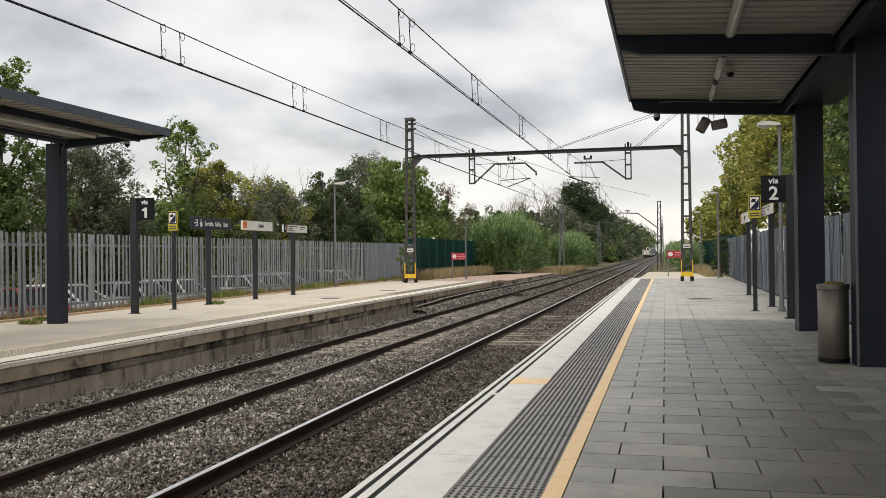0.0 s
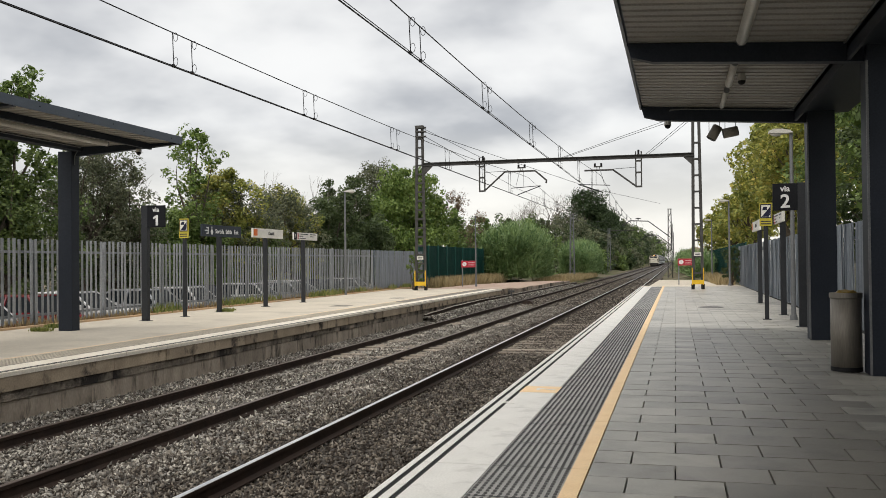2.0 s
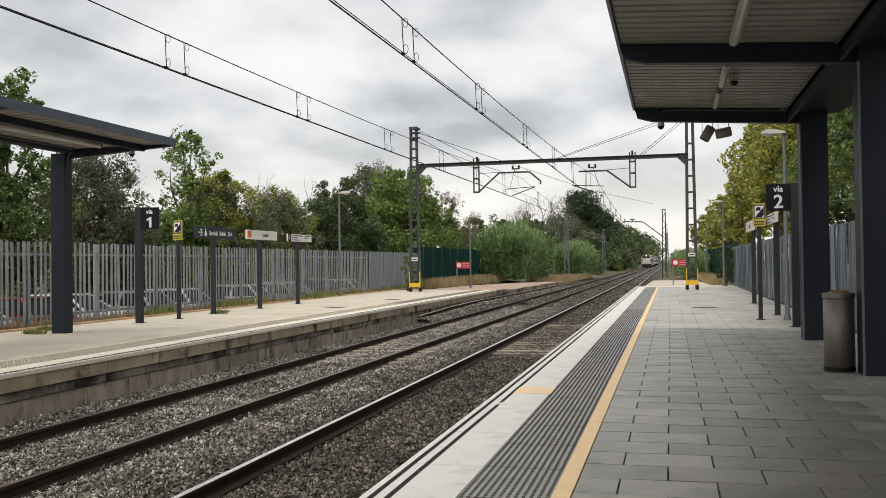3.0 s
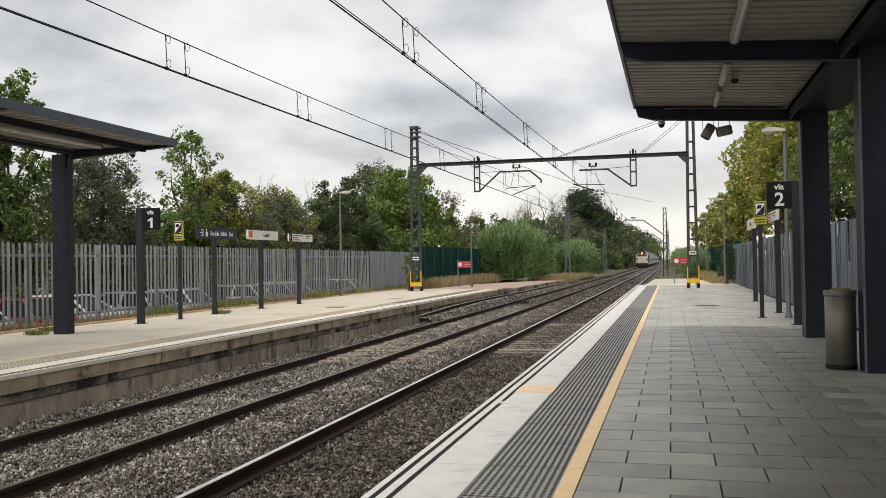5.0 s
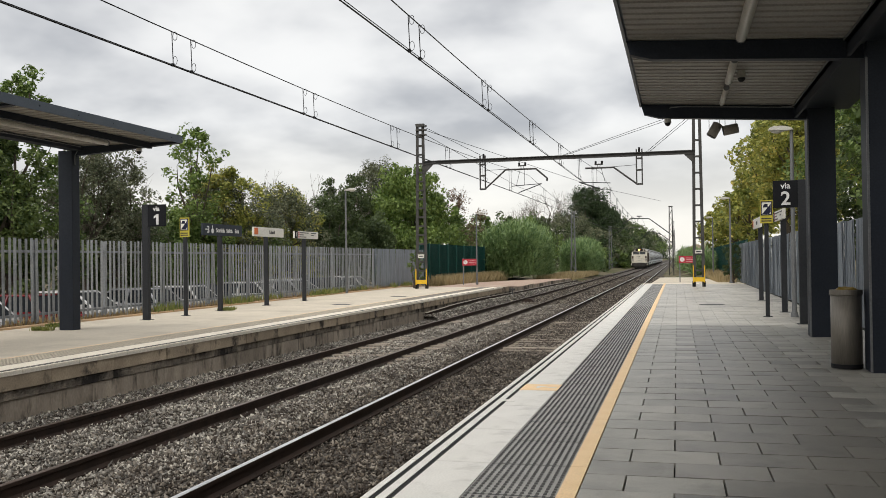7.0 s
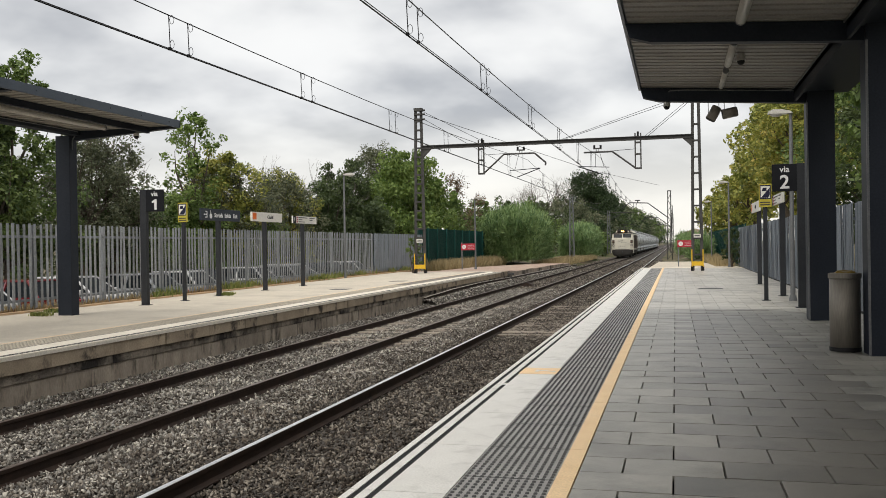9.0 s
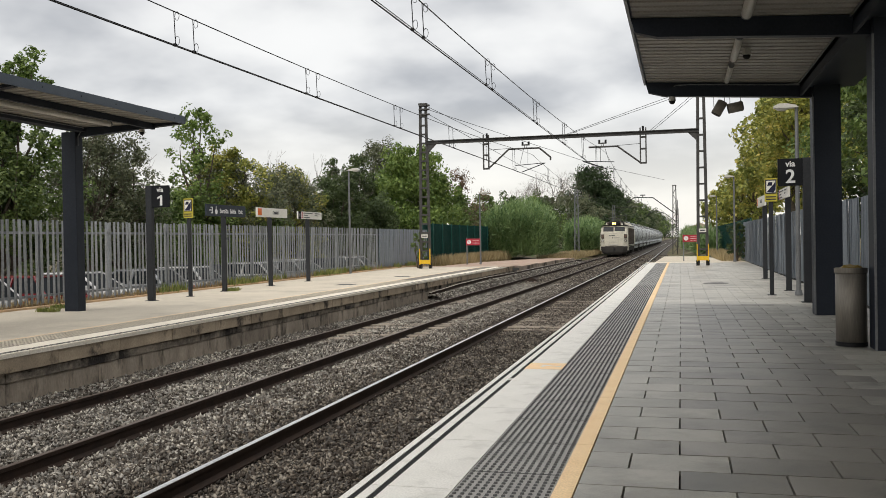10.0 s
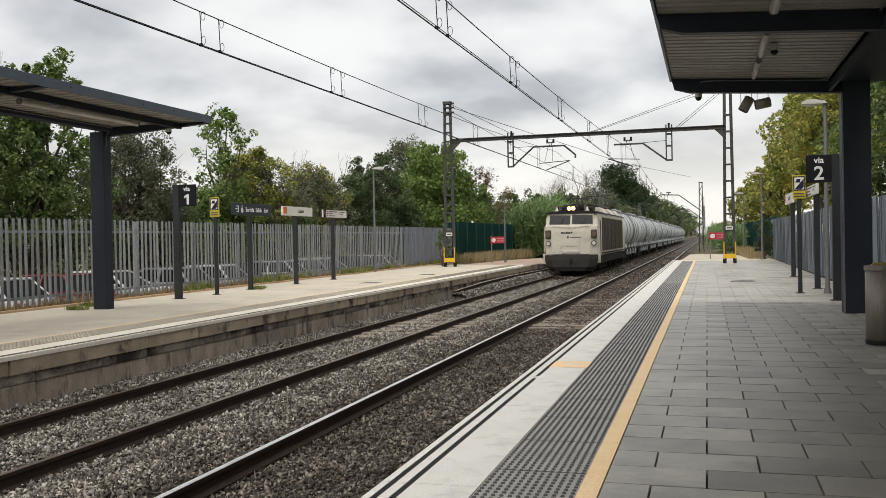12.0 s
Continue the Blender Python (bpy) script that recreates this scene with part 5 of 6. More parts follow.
def tree(x, y, z, h, w, leaves, leaf, n, label, seed, trunk_h=0.35, lobes=14, bark=None, droop=0.0, clump=0.55, twigs=0, group="trees behind the fence", flat=1.0):
    rng, nr = random.Random(seed), np.random.default_rng(seed)
    root = thing("tree", pose(x, y, z), label, "tree", group)
    bm = B()
    th = h * trunk_h
    r = 0.02 * h + 0.03
    top = limb(bm, (0, 0, -0.3), (rng.uniform(-.2, .2), rng.uniform(-.2, .2), th), r, r * 0.75, rng, 8, 3)
    cen, rad = [], []
    for i in range(lobes):
        a = i * 2.4 + rng.uniform(-.4, .4)
        f = (i + 0.5) / lobes
        zz = th * 0.8 + (h - th * 0.8) * (0.12 + 0.8 * f)
        env = math.sin(math.pi * min(1, 0.25 + 0.75 * f)) ** 0.6
        rr = w / 2 * env * rng.uniform(0.35, 0.95)
        c = Vector((rr * math.cos(a), rr * math.sin(a), zz))
        cen.append(c)
        rad.append(w * rng.uniform(0.13, 0.24) * (0.8 + 0.3 * env))
        limb(bm, top if f > 0.3 else Vector(top) * 0.9, c, r * 0.4, 0.012, rng, 5, 3)
        for k in range(twigs):
            t = Vector((rng.gauss(0, 1), rng.gauss(0, 1), rng.gauss(0.5, 1))).normalized() * rad[-1] * rng.uniform(0.9, 1.5)
            limb(bm, c, c + t, 0.014, 0.004, rng, 3, 2)
    part("trunk", bm, bark or M_BARK, root, smooth=True)
    if n:
        C, Rr = np.array([tuple(c) for c in cen]), np.array(rad)
        # every lobe holds smaller clumps, so that the outline is uneven
        m = 9
        cc = np.repeat(C, m, 0) + unit(nr.normal(size=(len(C) * m, 3))) * np.repeat(Rr, m)[:, None] * nr.uniform(0.5, 1.15, (len(C) * m, 1)) * np.array([1, 1, flat])
        cr = np.repeat(Rr, m) * nr.uniform(0.25, clump, len(cc))
        k = nr.integers(0, len(cc), n)
        d = unit(nr.normal(size=(n, 3)))
        p = cc[k] + d * (cr[k] * nr.uniform(0.2, 1, n) ** 0.5)[:, None]
        nrm = unit(d * 0.5 + nr.normal(size=(n, 3)) * 0.6 + np.array([0, 0, 0.6]))
        u = unit(np.cross(nrm, nr.normal(size=(n, 3))))
        u[:, 2] -= droop
        u = unit(u)
        v = np.cross(nrm, u)
        s = leaf * nr.uniform(0.6, 1.3, (n, 1))
        ob = quads("crown", p, u * s * 0.5, v * s * 0.3, leaves, root)
    return root


def bare_tree(x, y, z, h, w, label, seed, group="trees behind the fence", girth=0.014):
    rng = random.Random(seed)
    root = thing("bare_tree", pose(x, y, z), label, "tree", group)
    bm = B()

    def grow(p, d, L, r, k):
        q = p + d * L
        limb(bm, p, q, r, r * 0.65, rng, 4 if k else 6, 2)
        if k >= 6:
            return
        for i in range(3 if k < 3 else 2):
            a = Vector((rng.gauss(0, 1), rng.gauss(0, 1), rng.gauss(0.25, 0.7))).normalized()
            nd = (d * 0.95 + a * 0.62).normalized()
            grow(q, nd, L * rng.uniform(0.62, 0.84), r * 0.6, k + 1)
    grow(Vector((0, 0, -0.2)), Vector((0, 0, 1)), h * 0.27, girth * h, 0)
    part("trunk", bm, M_BARKG, root)
    return root


def reeds(x0, x1, y0, y1, z, h, n, label, seed):
    """A stand of cane: many stems, each with long arching leaves."""
    nr = np.random.default_rng(seed)
    root = thing("reed_bed", pose((x0 + x1) / 2, (y0 + y1) / 2, z), label, "reeds", kind="stuff")
    hx, hy = (x1 - x0) / 2, (y1 - y0) / 2
    px, py = nr.uniform(-1, 1, n), nr.uniform(-1, 1, n)
    edge = 1 - 0.22 * np.maximum(abs(px), abs(py)) ** 4
    ht = h * edge * nr.uniform(0.55, 1.05, n) ** 0.7
    X, Y = px * hx, py * hy
    m = 16
    f = nr.uniform(0.12, 1.0, (n, m))
    bx = (X[:, None] + nr.normal(0, 0.1, (n, m)) * f).reshape(-1)
    by = (Y[:, None] + nr.normal(0, 0.1, (n, m)) * f).reshape(-1)
    bz = (ht[:, None] * f).reshape(-1)
    a = nr.uniform(0, math.tau, n * m)
    el = nr.uniform(-0.25, 1.35, n * m)
    d = np.stack([np.cos(a) * np.cos(el), np.sin(a) * np.cos(el), np.sin(el)], 1)
    L = nr.uniform(0.4, 0.95, (n * m, 1))
    c = np.stack([bx, by, bz], 1) + d * L * 0.5
    side = unit(np.cross(d, np.array([0, 0, 1.0]) + nr.normal(0, .3, (n * m, 3))))
    quads("cane_leaves", c, d * L * 0.5, side * 0.045, L_REED, root)


def grass(name, x0, x1, y0, y1, z, h, n, material, label, seed, patch=0.0):
    nr = np.random.default_rng(seed)
    x, y = nr.uniform(x0, x1, n), nr.uniform(y0, y1, n)
    if patch:
        keep = np.array([noise.noise(Vector((a * 0.9 + seed, b * 0.45, 3.1))) > patch for a, b in zip(x, y)])
        x, y = x[keep], y[keep]
    n = len(x)
    a = nr.uniform(0, math.tau, n)
    t = nr.uniform(0.0, 0.6, n)
    d = np.stack([np.cos(a) * np.sin(t), np.sin(a) * np.sin(t), np.cos(t)], 1)
    L = h * nr.uniform(0.4, 1.1, (n, 1))
    side = unit(np.cross(d, nr.normal(size=(n, 3))))
    c = np.stack([x, y, np.full(n, z)], 1) + d * L * 0.45
    ob = quads(name, c, d * L * 0.5, side * (0.012 + 0.02 * h), material, None)
    tagged(ob, label, "grass", kind="stuff")


def vegetation():
    Z = -0.95

    def T(x, y, z, h, w, *rest, **more):
        """Plants a tree; those beside the car park stand back behind the parked cars."""
        if x < -15 and y < 50:
            k = max(1.0, 22.8 / -x)
            x, y, h, w = x * k, y * k, (h - 1.88) * k + 1.88, w * k
        return tree(x, y, z, h + 0.45, w, *rest, **more)
    big = "broad-leaved green tree behind the palisade fence"
    dark = "dark green dense tree behind the fence"
    olive = "grey-green olive-like tree with open twiggy crown"
    yel = "yellowing leafy tree behind the fence"
    T(-19.0, 22.4, Z, 8.0, 3.8, L_MID, 0.17, 9000, "large-leaved green tree beside the canopy", 1, lobes=15, twigs=2, trunk_h=0.3, clump=0.42)
    T(-18.4, 20.8, Z, 6.0, 4.2, L_DEEP, 0.17, 26000, "large-leaved green tree beside the canopy", 2, lobes=18, trunk_h=0.2)
    bare_tree(-25.5, 26.6, Z, 10.4, 3, "bare grey twiggy tree top above the leaves", 3, girth=0.008)
    T(-19.4, 26.5, Z, 6.2, 3.8, L_OLIVE, 0.13, 12000, olive, 4, lobes=20, twigs=6)
    T(-20.5, 29.5, Z, 6.2, 4.0, L_OLIVE, 0.13, 13000, olive, 5, lobes=20, twigs=6)
    T(-18.2, 31.5, Z, 7.6, 2.2, L_FRESH, 0.19, 3600, "slender young tree with large pale green leaves", 6, lobes=12, trunk_h=0.4, twigs=1, clump=0.75)
    T(-17.6, 26.0, Z, 3.9, 3.6, L_DARK, 0.15, 16000, big, 7, trunk_h=0.1)
    T(-17.8, 30.0, Z, 3.8, 3.6, L_MID, 0.16, 15000, big, 70, trunk_h=0.1)
    for i, (x, y) in enumerate(((-33.5, 29), (-34, 38), (-33, 47), (-34, 57), (-31, 66), (-30, 77))):
        T(x, y, Z, 5.2, 9.5, (L_DARK, L_OLIVE)[i % 2], 0.3, 6500, "dense dark green tree beyond the car park", 110 + i, trunk_h=0.06, lobes=20, clump=0.7)
    T(-20.0, 37.0, Z, 6.3, 4.0, L_YEL, 0.18, 16000, yel, 8, lobes=18, twigs=2, trunk_h=0.2)
    T(-18.6, 41.0, Z, 5.6, 4.0, L_YEL, 0.18, 15000, yel, 9, lobes=18, trunk_h=0.15)
    T(-18.2, 35.0, Z, 3.9, 3.6, L_MID, 0.16, 14000, big, 71, trunk_h=0.1)
    T(-22.5, 42.0, Z, 6.2, 5.0, L_OLIVE, 0.15, 14000, olive, 10, twigs=4, lobes=18)
    bare_tree(-24, 54, Z, 9.4, 5, "bare grey tree with fine twigs", 11)
    bare_tree(-25, 59, Z, 9.2, 5, "bare grey tree with fine twigs", 12)
    T(-23.0, 49.0, Z, 6.2, 5.5, L_OLIVE, 0.15, 14000, olive, 12, lobes=18, twigs=5)
    T(-19.5, 47.0, Z, 4.6, 4.5, L_DARK, 0.18, 13000, dark, 72, trunk_h=0.1)
    T(-21.5, 55.0, Z, 6.3, 6.0, L_DARK, 0.18, 18000, dark, 13, trunk_h=0.15)
    T(-24.0, 64.0, Z, 8.0, 6.0, L_DARK, 0.2, 18000, dark, 14, trunk_h=0.2)
    T(-24.0, 71.0, Z, 10.0, 7.0, L_OLIVE, 0.18, 20000, "tall grey-green tree behind the fence", 15, lobes=22, twigs=3, trunk_h=0.25)
    T(-19.6, 57.5, Z, 4.9, 4.6, L_DARK, 0.19, 14000, dark, 16, trunk_h=0.1)
    T(-19.9, 65.5, Z, 8.5, 7.6, L_FRESH, 0.27, 30000, "round bright green tree with feathery hanging leaves", 17, trunk_h=0.22, droop=0.7, lobes=38)
    T(-20.5, 84.0, Z, 8.8, 5.0, L_RUST, 0.17, 4500, "thin tree with sparse reddish-brown leaves", 18, twigs=7)
    T(-19.6, 78.0, Z, 6.2, 5.5, L_MID, 0.22, 14000, big, 19, trunk_h=0.12)
    T(-20.0, 90.0, Z, 6.2, 6.5, L_MID, 0.22, 14000, big, 20, trunk_h=0.12)
    bare_tree(-23, 140, Z, 13.0, 8, "bare grey tree with fine twigs", 21)
    bare_tree(-25, 178, Z, 19.0, 8, "bare grey tree with fine twigs", 22)
    bare_tree(-24, 170, Z, 17.0, 8, "bare grey tree with fine twigs", 28)
    T(-20, 104.0, Z, 6.5, 8, L_DARK, 0.28, 13000, big, 23, trunk_h=0.1)
    T(-20, 122.0, Z, 7.5, 9, L_MID, 0.3, 13000, big, 24, trunk_h=0.1)
    T(-21, 140.0, Z, 8.5, 9, L_DARK, 0.32, 13000, big, 26, trunk_h=0.1)
    T(-19, 160.0, Z, 9.5, 10, L_OLIVE, 0.32, 13000, big, 27, trunk_h=0.1)
    for i, (x, y, h, w) in enumerate(((-19.4, 203, 18.3, 12.5), (-17.6, 206, 14.8, 11.5), (-16.4, 216, 14.5, 11))):
        T(x, y, Z, h, w, L_PINE, 0.4, 20000, "tall dark pine beside the railway", 30 + i, trunk_h=0.25, lobes=32, flat=0.6, clump=0.75, group="wood along the railway")
    for i, (x, y, h, w) in enumerate(((-14, 140, 3.6, 6), (-14.5, 152, 4.5, 7), (-15, 168, 6, 8), (-15, 185, 7.5, 9), (-15.5, 205, 9, 10), (-16, 225, 11.5, 11), (-16, 250, 13, 12), (-15.5, 275, 13.5, 12), (-15.5, 300, 14, 12), (-15.5, 330, 14.5, 12), (-15, 365, 15, 13), (-15, 410, 15.5, 14), (-14.5, 460, 16, 15), (-14, 520, 16, 15), (-13, 600, 17, 16), (-24, 320, 16, 14), (-12, 720, 18, 20), (-12.5, 190, 3.2, 6), (-12.5, 215, 4, 7), (-12.5, 240, 5, 8), (-12.5, 270, 6, 8))):
        T(x, y, Z, h, w, (L_DARK, L_MID, L_PINE, L_OLIVE)[i % 4], 0.4 + y * 0.0005, 5000, "dark green tree of the wood along the railway", 80 + i, trunk_h=0.06, lobes=18, group="wood along the railway")
    reeds(-15.8, -11.2, 72.5, 84, -0.5, 5.1, 2100, "tall green cane reeds beside the platform end", 1)
    reeds(-13.0, -9.6, 103, 122, -0.6, 4.3, 2000, "tall green cane reeds along the track", 2)
    # right-hand side
    T(9.5, 44.0, 0, 11.5, 8, L_YEL, 0.22, 30000, "large plane tree with yellowing leaves", 60, lobes=24, group="trees behind the sheet fence")
    T(8.0, 60.0, 0, 13.0, 8, L_YEL, 0.28, 24000, "large plane tree with yellowing leaves", 61, lobes=24, group="trees behind the sheet fence")
    T(7.6, 26.0, 0, 9.5, 6, L_MID, 0.17, 30000, "green plane tree behind the sheet fence", 62, lobes=22, group="trees behind the sheet fence")
    T(8.0, 34.0, 0, 10.5, 6.5, L_MID, 0.19, 28000, "green plane tree behind the sheet fence", 63, lobes=22, group="trees behind the sheet fence")
    T(6.6, 20.5, 0, 8.6, 5.5, L_MID, 0.18, 30000, "green plane tree behind the sheet fence", 68, lobes=24, trunk_h=0.15, group="trees behind the sheet fence")
    T(6.4, 14.5, 0, 8.8, 5.5, L_DARK, 0.18, 26000, "dark green plane tree behind the sheet fence", 69, lobes=24, trunk_h=0.15, group="trees behind the sheet fence")
    T(6.8, 28.5, 0, 7.6, 5.0, L_DARK, 0.18, 26000, "dark green plane tree behind the sheet fence", 73, lobes=24, trunk_h=0.12, group="trees behind the sheet fence")
    T(8.6, 78.0, 0, 13.0, 8, L_YEL, 0.4, 12000, "large plane tree with yellowing leaves", 64, lobes=22, group="trees behind the sheet fence")
    T(8.0, 98.0, 0, 10.5, 7, L_YEL, 0.4, 9000, "large plane tree with yellowing leaves", 65, lobes=20, group="trees behind the sheet fence")
    T(7.6, 125.0, 0, 9.5, 7, L_YEL, 0.45, 8000, "large plane tree with yellowing leaves", 66, lobes=20, group="trees behind the sheet fence")
    T(7.0, 160.0, 0, 9.0, 7, L_YEL, 0.5, 7000, "large plane tree with yellowing leaves", 67, lobes=20, group="trees behind the sheet fence")
    T(3.0, 50.6, 0, 1.7, 1.3, L_DARK, 0.09, 4000, "small dark green shrub at the end of the sheet fence", 90, trunk_h=0.06, lobes=12, group="shrubs")
    T(-12.9, 44.2, P1_Z, 1.5, 0.9, L_MID, 0.1, 1500, "young green sapling at the mast foot", 91, trunk_h=0.06, lobes=9, group="shrubs")
    reeds(1.2, 3.2, 84, 100, -0.5, 2.6, 350, "green weeds and cane past the platform ramp", 4)
    reeds(0.2, 3.0, 110, 160, -0.5, 3.0, 700, "green weeds and cane beside the far track", 5)
    grass("dry_grass", -15.3, -13.7, 54, 74, -0.4, 0.95, 9000, L_DRY, "tall dry straw-coloured grass past the platform", 6)
    grass("dry_grass", -11.9, -9.0, 76, 108, -0.55, 0.7, 7000, L_DRY, "tall dry straw-coloured grass past the platform", 7, 0.0)
    grass("weeds", -14.74, -14.44, 12, 50, -0.1, 0.2, 9000, L_RUSTG, "low rusty dry weeds along the fence foot", 12)
    grass("weeds", -14.72, -14.3, 22, 50, -0.08, 0.4, 3600, L_WEED, "green weeds along the fence foot", 8, 0.1)
    grass("weeds", -15.6, -14.45, 10, 50, -0.25, 0.45, 14000, L_DRY, "rusty dry grass behind the kerb", 9, -0.1)
    for k, (x, y) in enumerate(((-13.3, 16.6), (-13.7, 17.6), (-13.0, 24.2), (-13.15, 24.6))):
        grass("weed_tuft", x - 0.25, x + 0.25, y - 0.12, y + 0.12, P1_Z, 0.12 if k < 4 else 0.6, 220 if k < 4 else 500, L_WEED if k < 4 else L_MID, "small green weeds in the paving joints", 20 + k)
    grass("weeds", 2.2, 3.2, 52, 75, -0.2, 0.7, 2500, L_DRY, "dry grass past the paved platform", 10)


# ---------- distance ----------
def far_house():
    root = thing("house", pose(6.2, 300, -0.5), "pale distant house with a tiled roof beyond the weeds", "house")
    bm = B(); box(bm, -4.5, 4.5, -3, 3, 0, 4.4)
    part("wall", bm, M_P1TOP, root)
    bm = B(); prism(bm, [(-5, 4.4), (5, 4.4), (0, 6.0)], "y", -3.3, 3.3)
    part("roof", bm, M_BRICKP, root, "reddish tiled roof")
    for x in (-2.6, 0.2, 2.8):
        bm = B(); box(bm, x - 0.5, x + 0.5, -3.03, -2.98, 2.0, 3.4)
        w = part("window", bm, M_GLASS, root)
        bm = B(); box(bm, x - 0.6, x + 0.6, -3.08, -2.98, 1.9, 2.0)
        part("sill", bm, M_CREAM, w)


# ---------- cars ----------
def car(x, y, z, turn, paint, label):
    root = thing("parked_car", pose(x, y, z, 0, 0, turn), label, "car", "cars in the car park")
    bm = B()
    side = [(-2.0, 0.35), (-2.05, 0.7), (-1.6, 0.9), (-0.9, 0.95), (1.5, 0.98), (2.0, 0.9), (2.08, 0.55), (2.0, 0.35)]
    prism(bm, side, "y", -0.85, 0.85)
    bmesh.ops.bevel(bm, geom=bm.edges[:], offset=0.06, segments=2, affect="EDGES")
    part("body", bm, paint, root)
    bm = B()
    lo, hi = [(-0.95, 0.93), (1.75, 0.95)], [(-0.25, 1.42), (1.25, 1.42)]
    v = [bm.verts.new((px, s * wv, pz)) for s in (-1, 1) for (px, pz), wv in ((lo[0], 0.78), (hi[0], 0.6), (hi[1], 0.6), (lo[1], 0.78))]
    for f in ((0, 1, 2, 3), (7, 6, 5, 4), (0, 4, 5, 1), (1, 5, 6, 2), (2, 6, 7, 3), (3, 7, 4, 0)):
        bm.faces.new([v[i] for i in f])
    part("glasshouse", bm, M_CARGLASS, root)
    bm = B(); box(bm, -0.28, 1.28, -0.62, 0.62, 1.4, 1.47, 0.03)
    part("roof", bm, paint, root)
    for s in (-1, 1):
        for a, b in ((-0.95, -0.25), (0.45, 0.5), (1.75, 1.25)):
            bm = B(); bar(bm, (a, s * 0.79, 0.93), (b, s * 0.61, 1.42), 0.07, 0.05)
            part("pillar", bm, paint, root)
        bm = B(); box(bm, -0.75, -0.6, s * 0.95 - 0.08, s * 0.95 + 0.08, 0.95, 1.06, 0.02)
        part("mirror", bm, paint, root)
        bm = B(); box(bm, -2.07, -1.95, s * 0.62 - 0.16, s * 0.62 + 0.16, 0.66, 0.8, 0.02)
        part("headlight", bm, M_TUBE, root)
        bm = B(); box(bm, 1.98, 2.09, s * 0.66 - 0.13, s * 0.66 + 0.13, 0.68, 0.84, 0.02)
        part("tail_light", bm, M_RED, root)
    for px in (-1.25, 1.3):
        for s in (-1, 1):
            bm = B(); cyl(bm, (px, s * 0.72, 0.32), (px, s * 0.9, 0.32), 0.32, seg=18)
            wh = part("wheel", bm, M_BLACK, root)
            bm = B(); cyl(bm, (px, s * 0.9, 0.32), (px, s * 0.91, 0.32), 0.2, seg=12)
            part("rim", bm, M_POSTL, wh)


def cars():
    def paint(nm, c):
        return mat(nm, c, rough=0.25, bump=0, coat=0.6)
    pal = [("white", paint("white_car_paint", (0.7, 0.7, 0.7))), ("red", paint("red_car_paint", (0.17, 0.018, 0.02))), ("silver", paint("silver_car_paint", (0.35, 0.36, 0.38))), ("dark", paint("dark_car_paint", (0.03, 0.035, 0.045)))]
    rng = random.Random(4)
    for i, (y, k) in enumerate(((16.4, 3), (18.9, 0), (21.5, 1), (24.1, 0), (26.7, 2), (29.4, 0), (32.1, 3), (34.8, 0), (37.6, 2), (40.4, 0), (43.2, 3), (46.0, 0))):
        nm, pm = pal[k]
        car(-19.2 + rng.uniform(-0.25, 0.25), y * 1.06, -0.93, rng.uniform(-4, 4) + (180 if i % 3 == 0 else 0), pm, f"{nm} parked car behind the palisade fence")


# ---------- train ----------
TRAIN_X = -7.01
moving = []


def wheelset(root, y, r=0.5):
    for s in (-1, 1):
        bm = B(); cyl(bm, (s * 0.76, y, r), (s * 0.9, y, r), r, seg=24)
        part("wheel", bm, M_LOCOD, root)


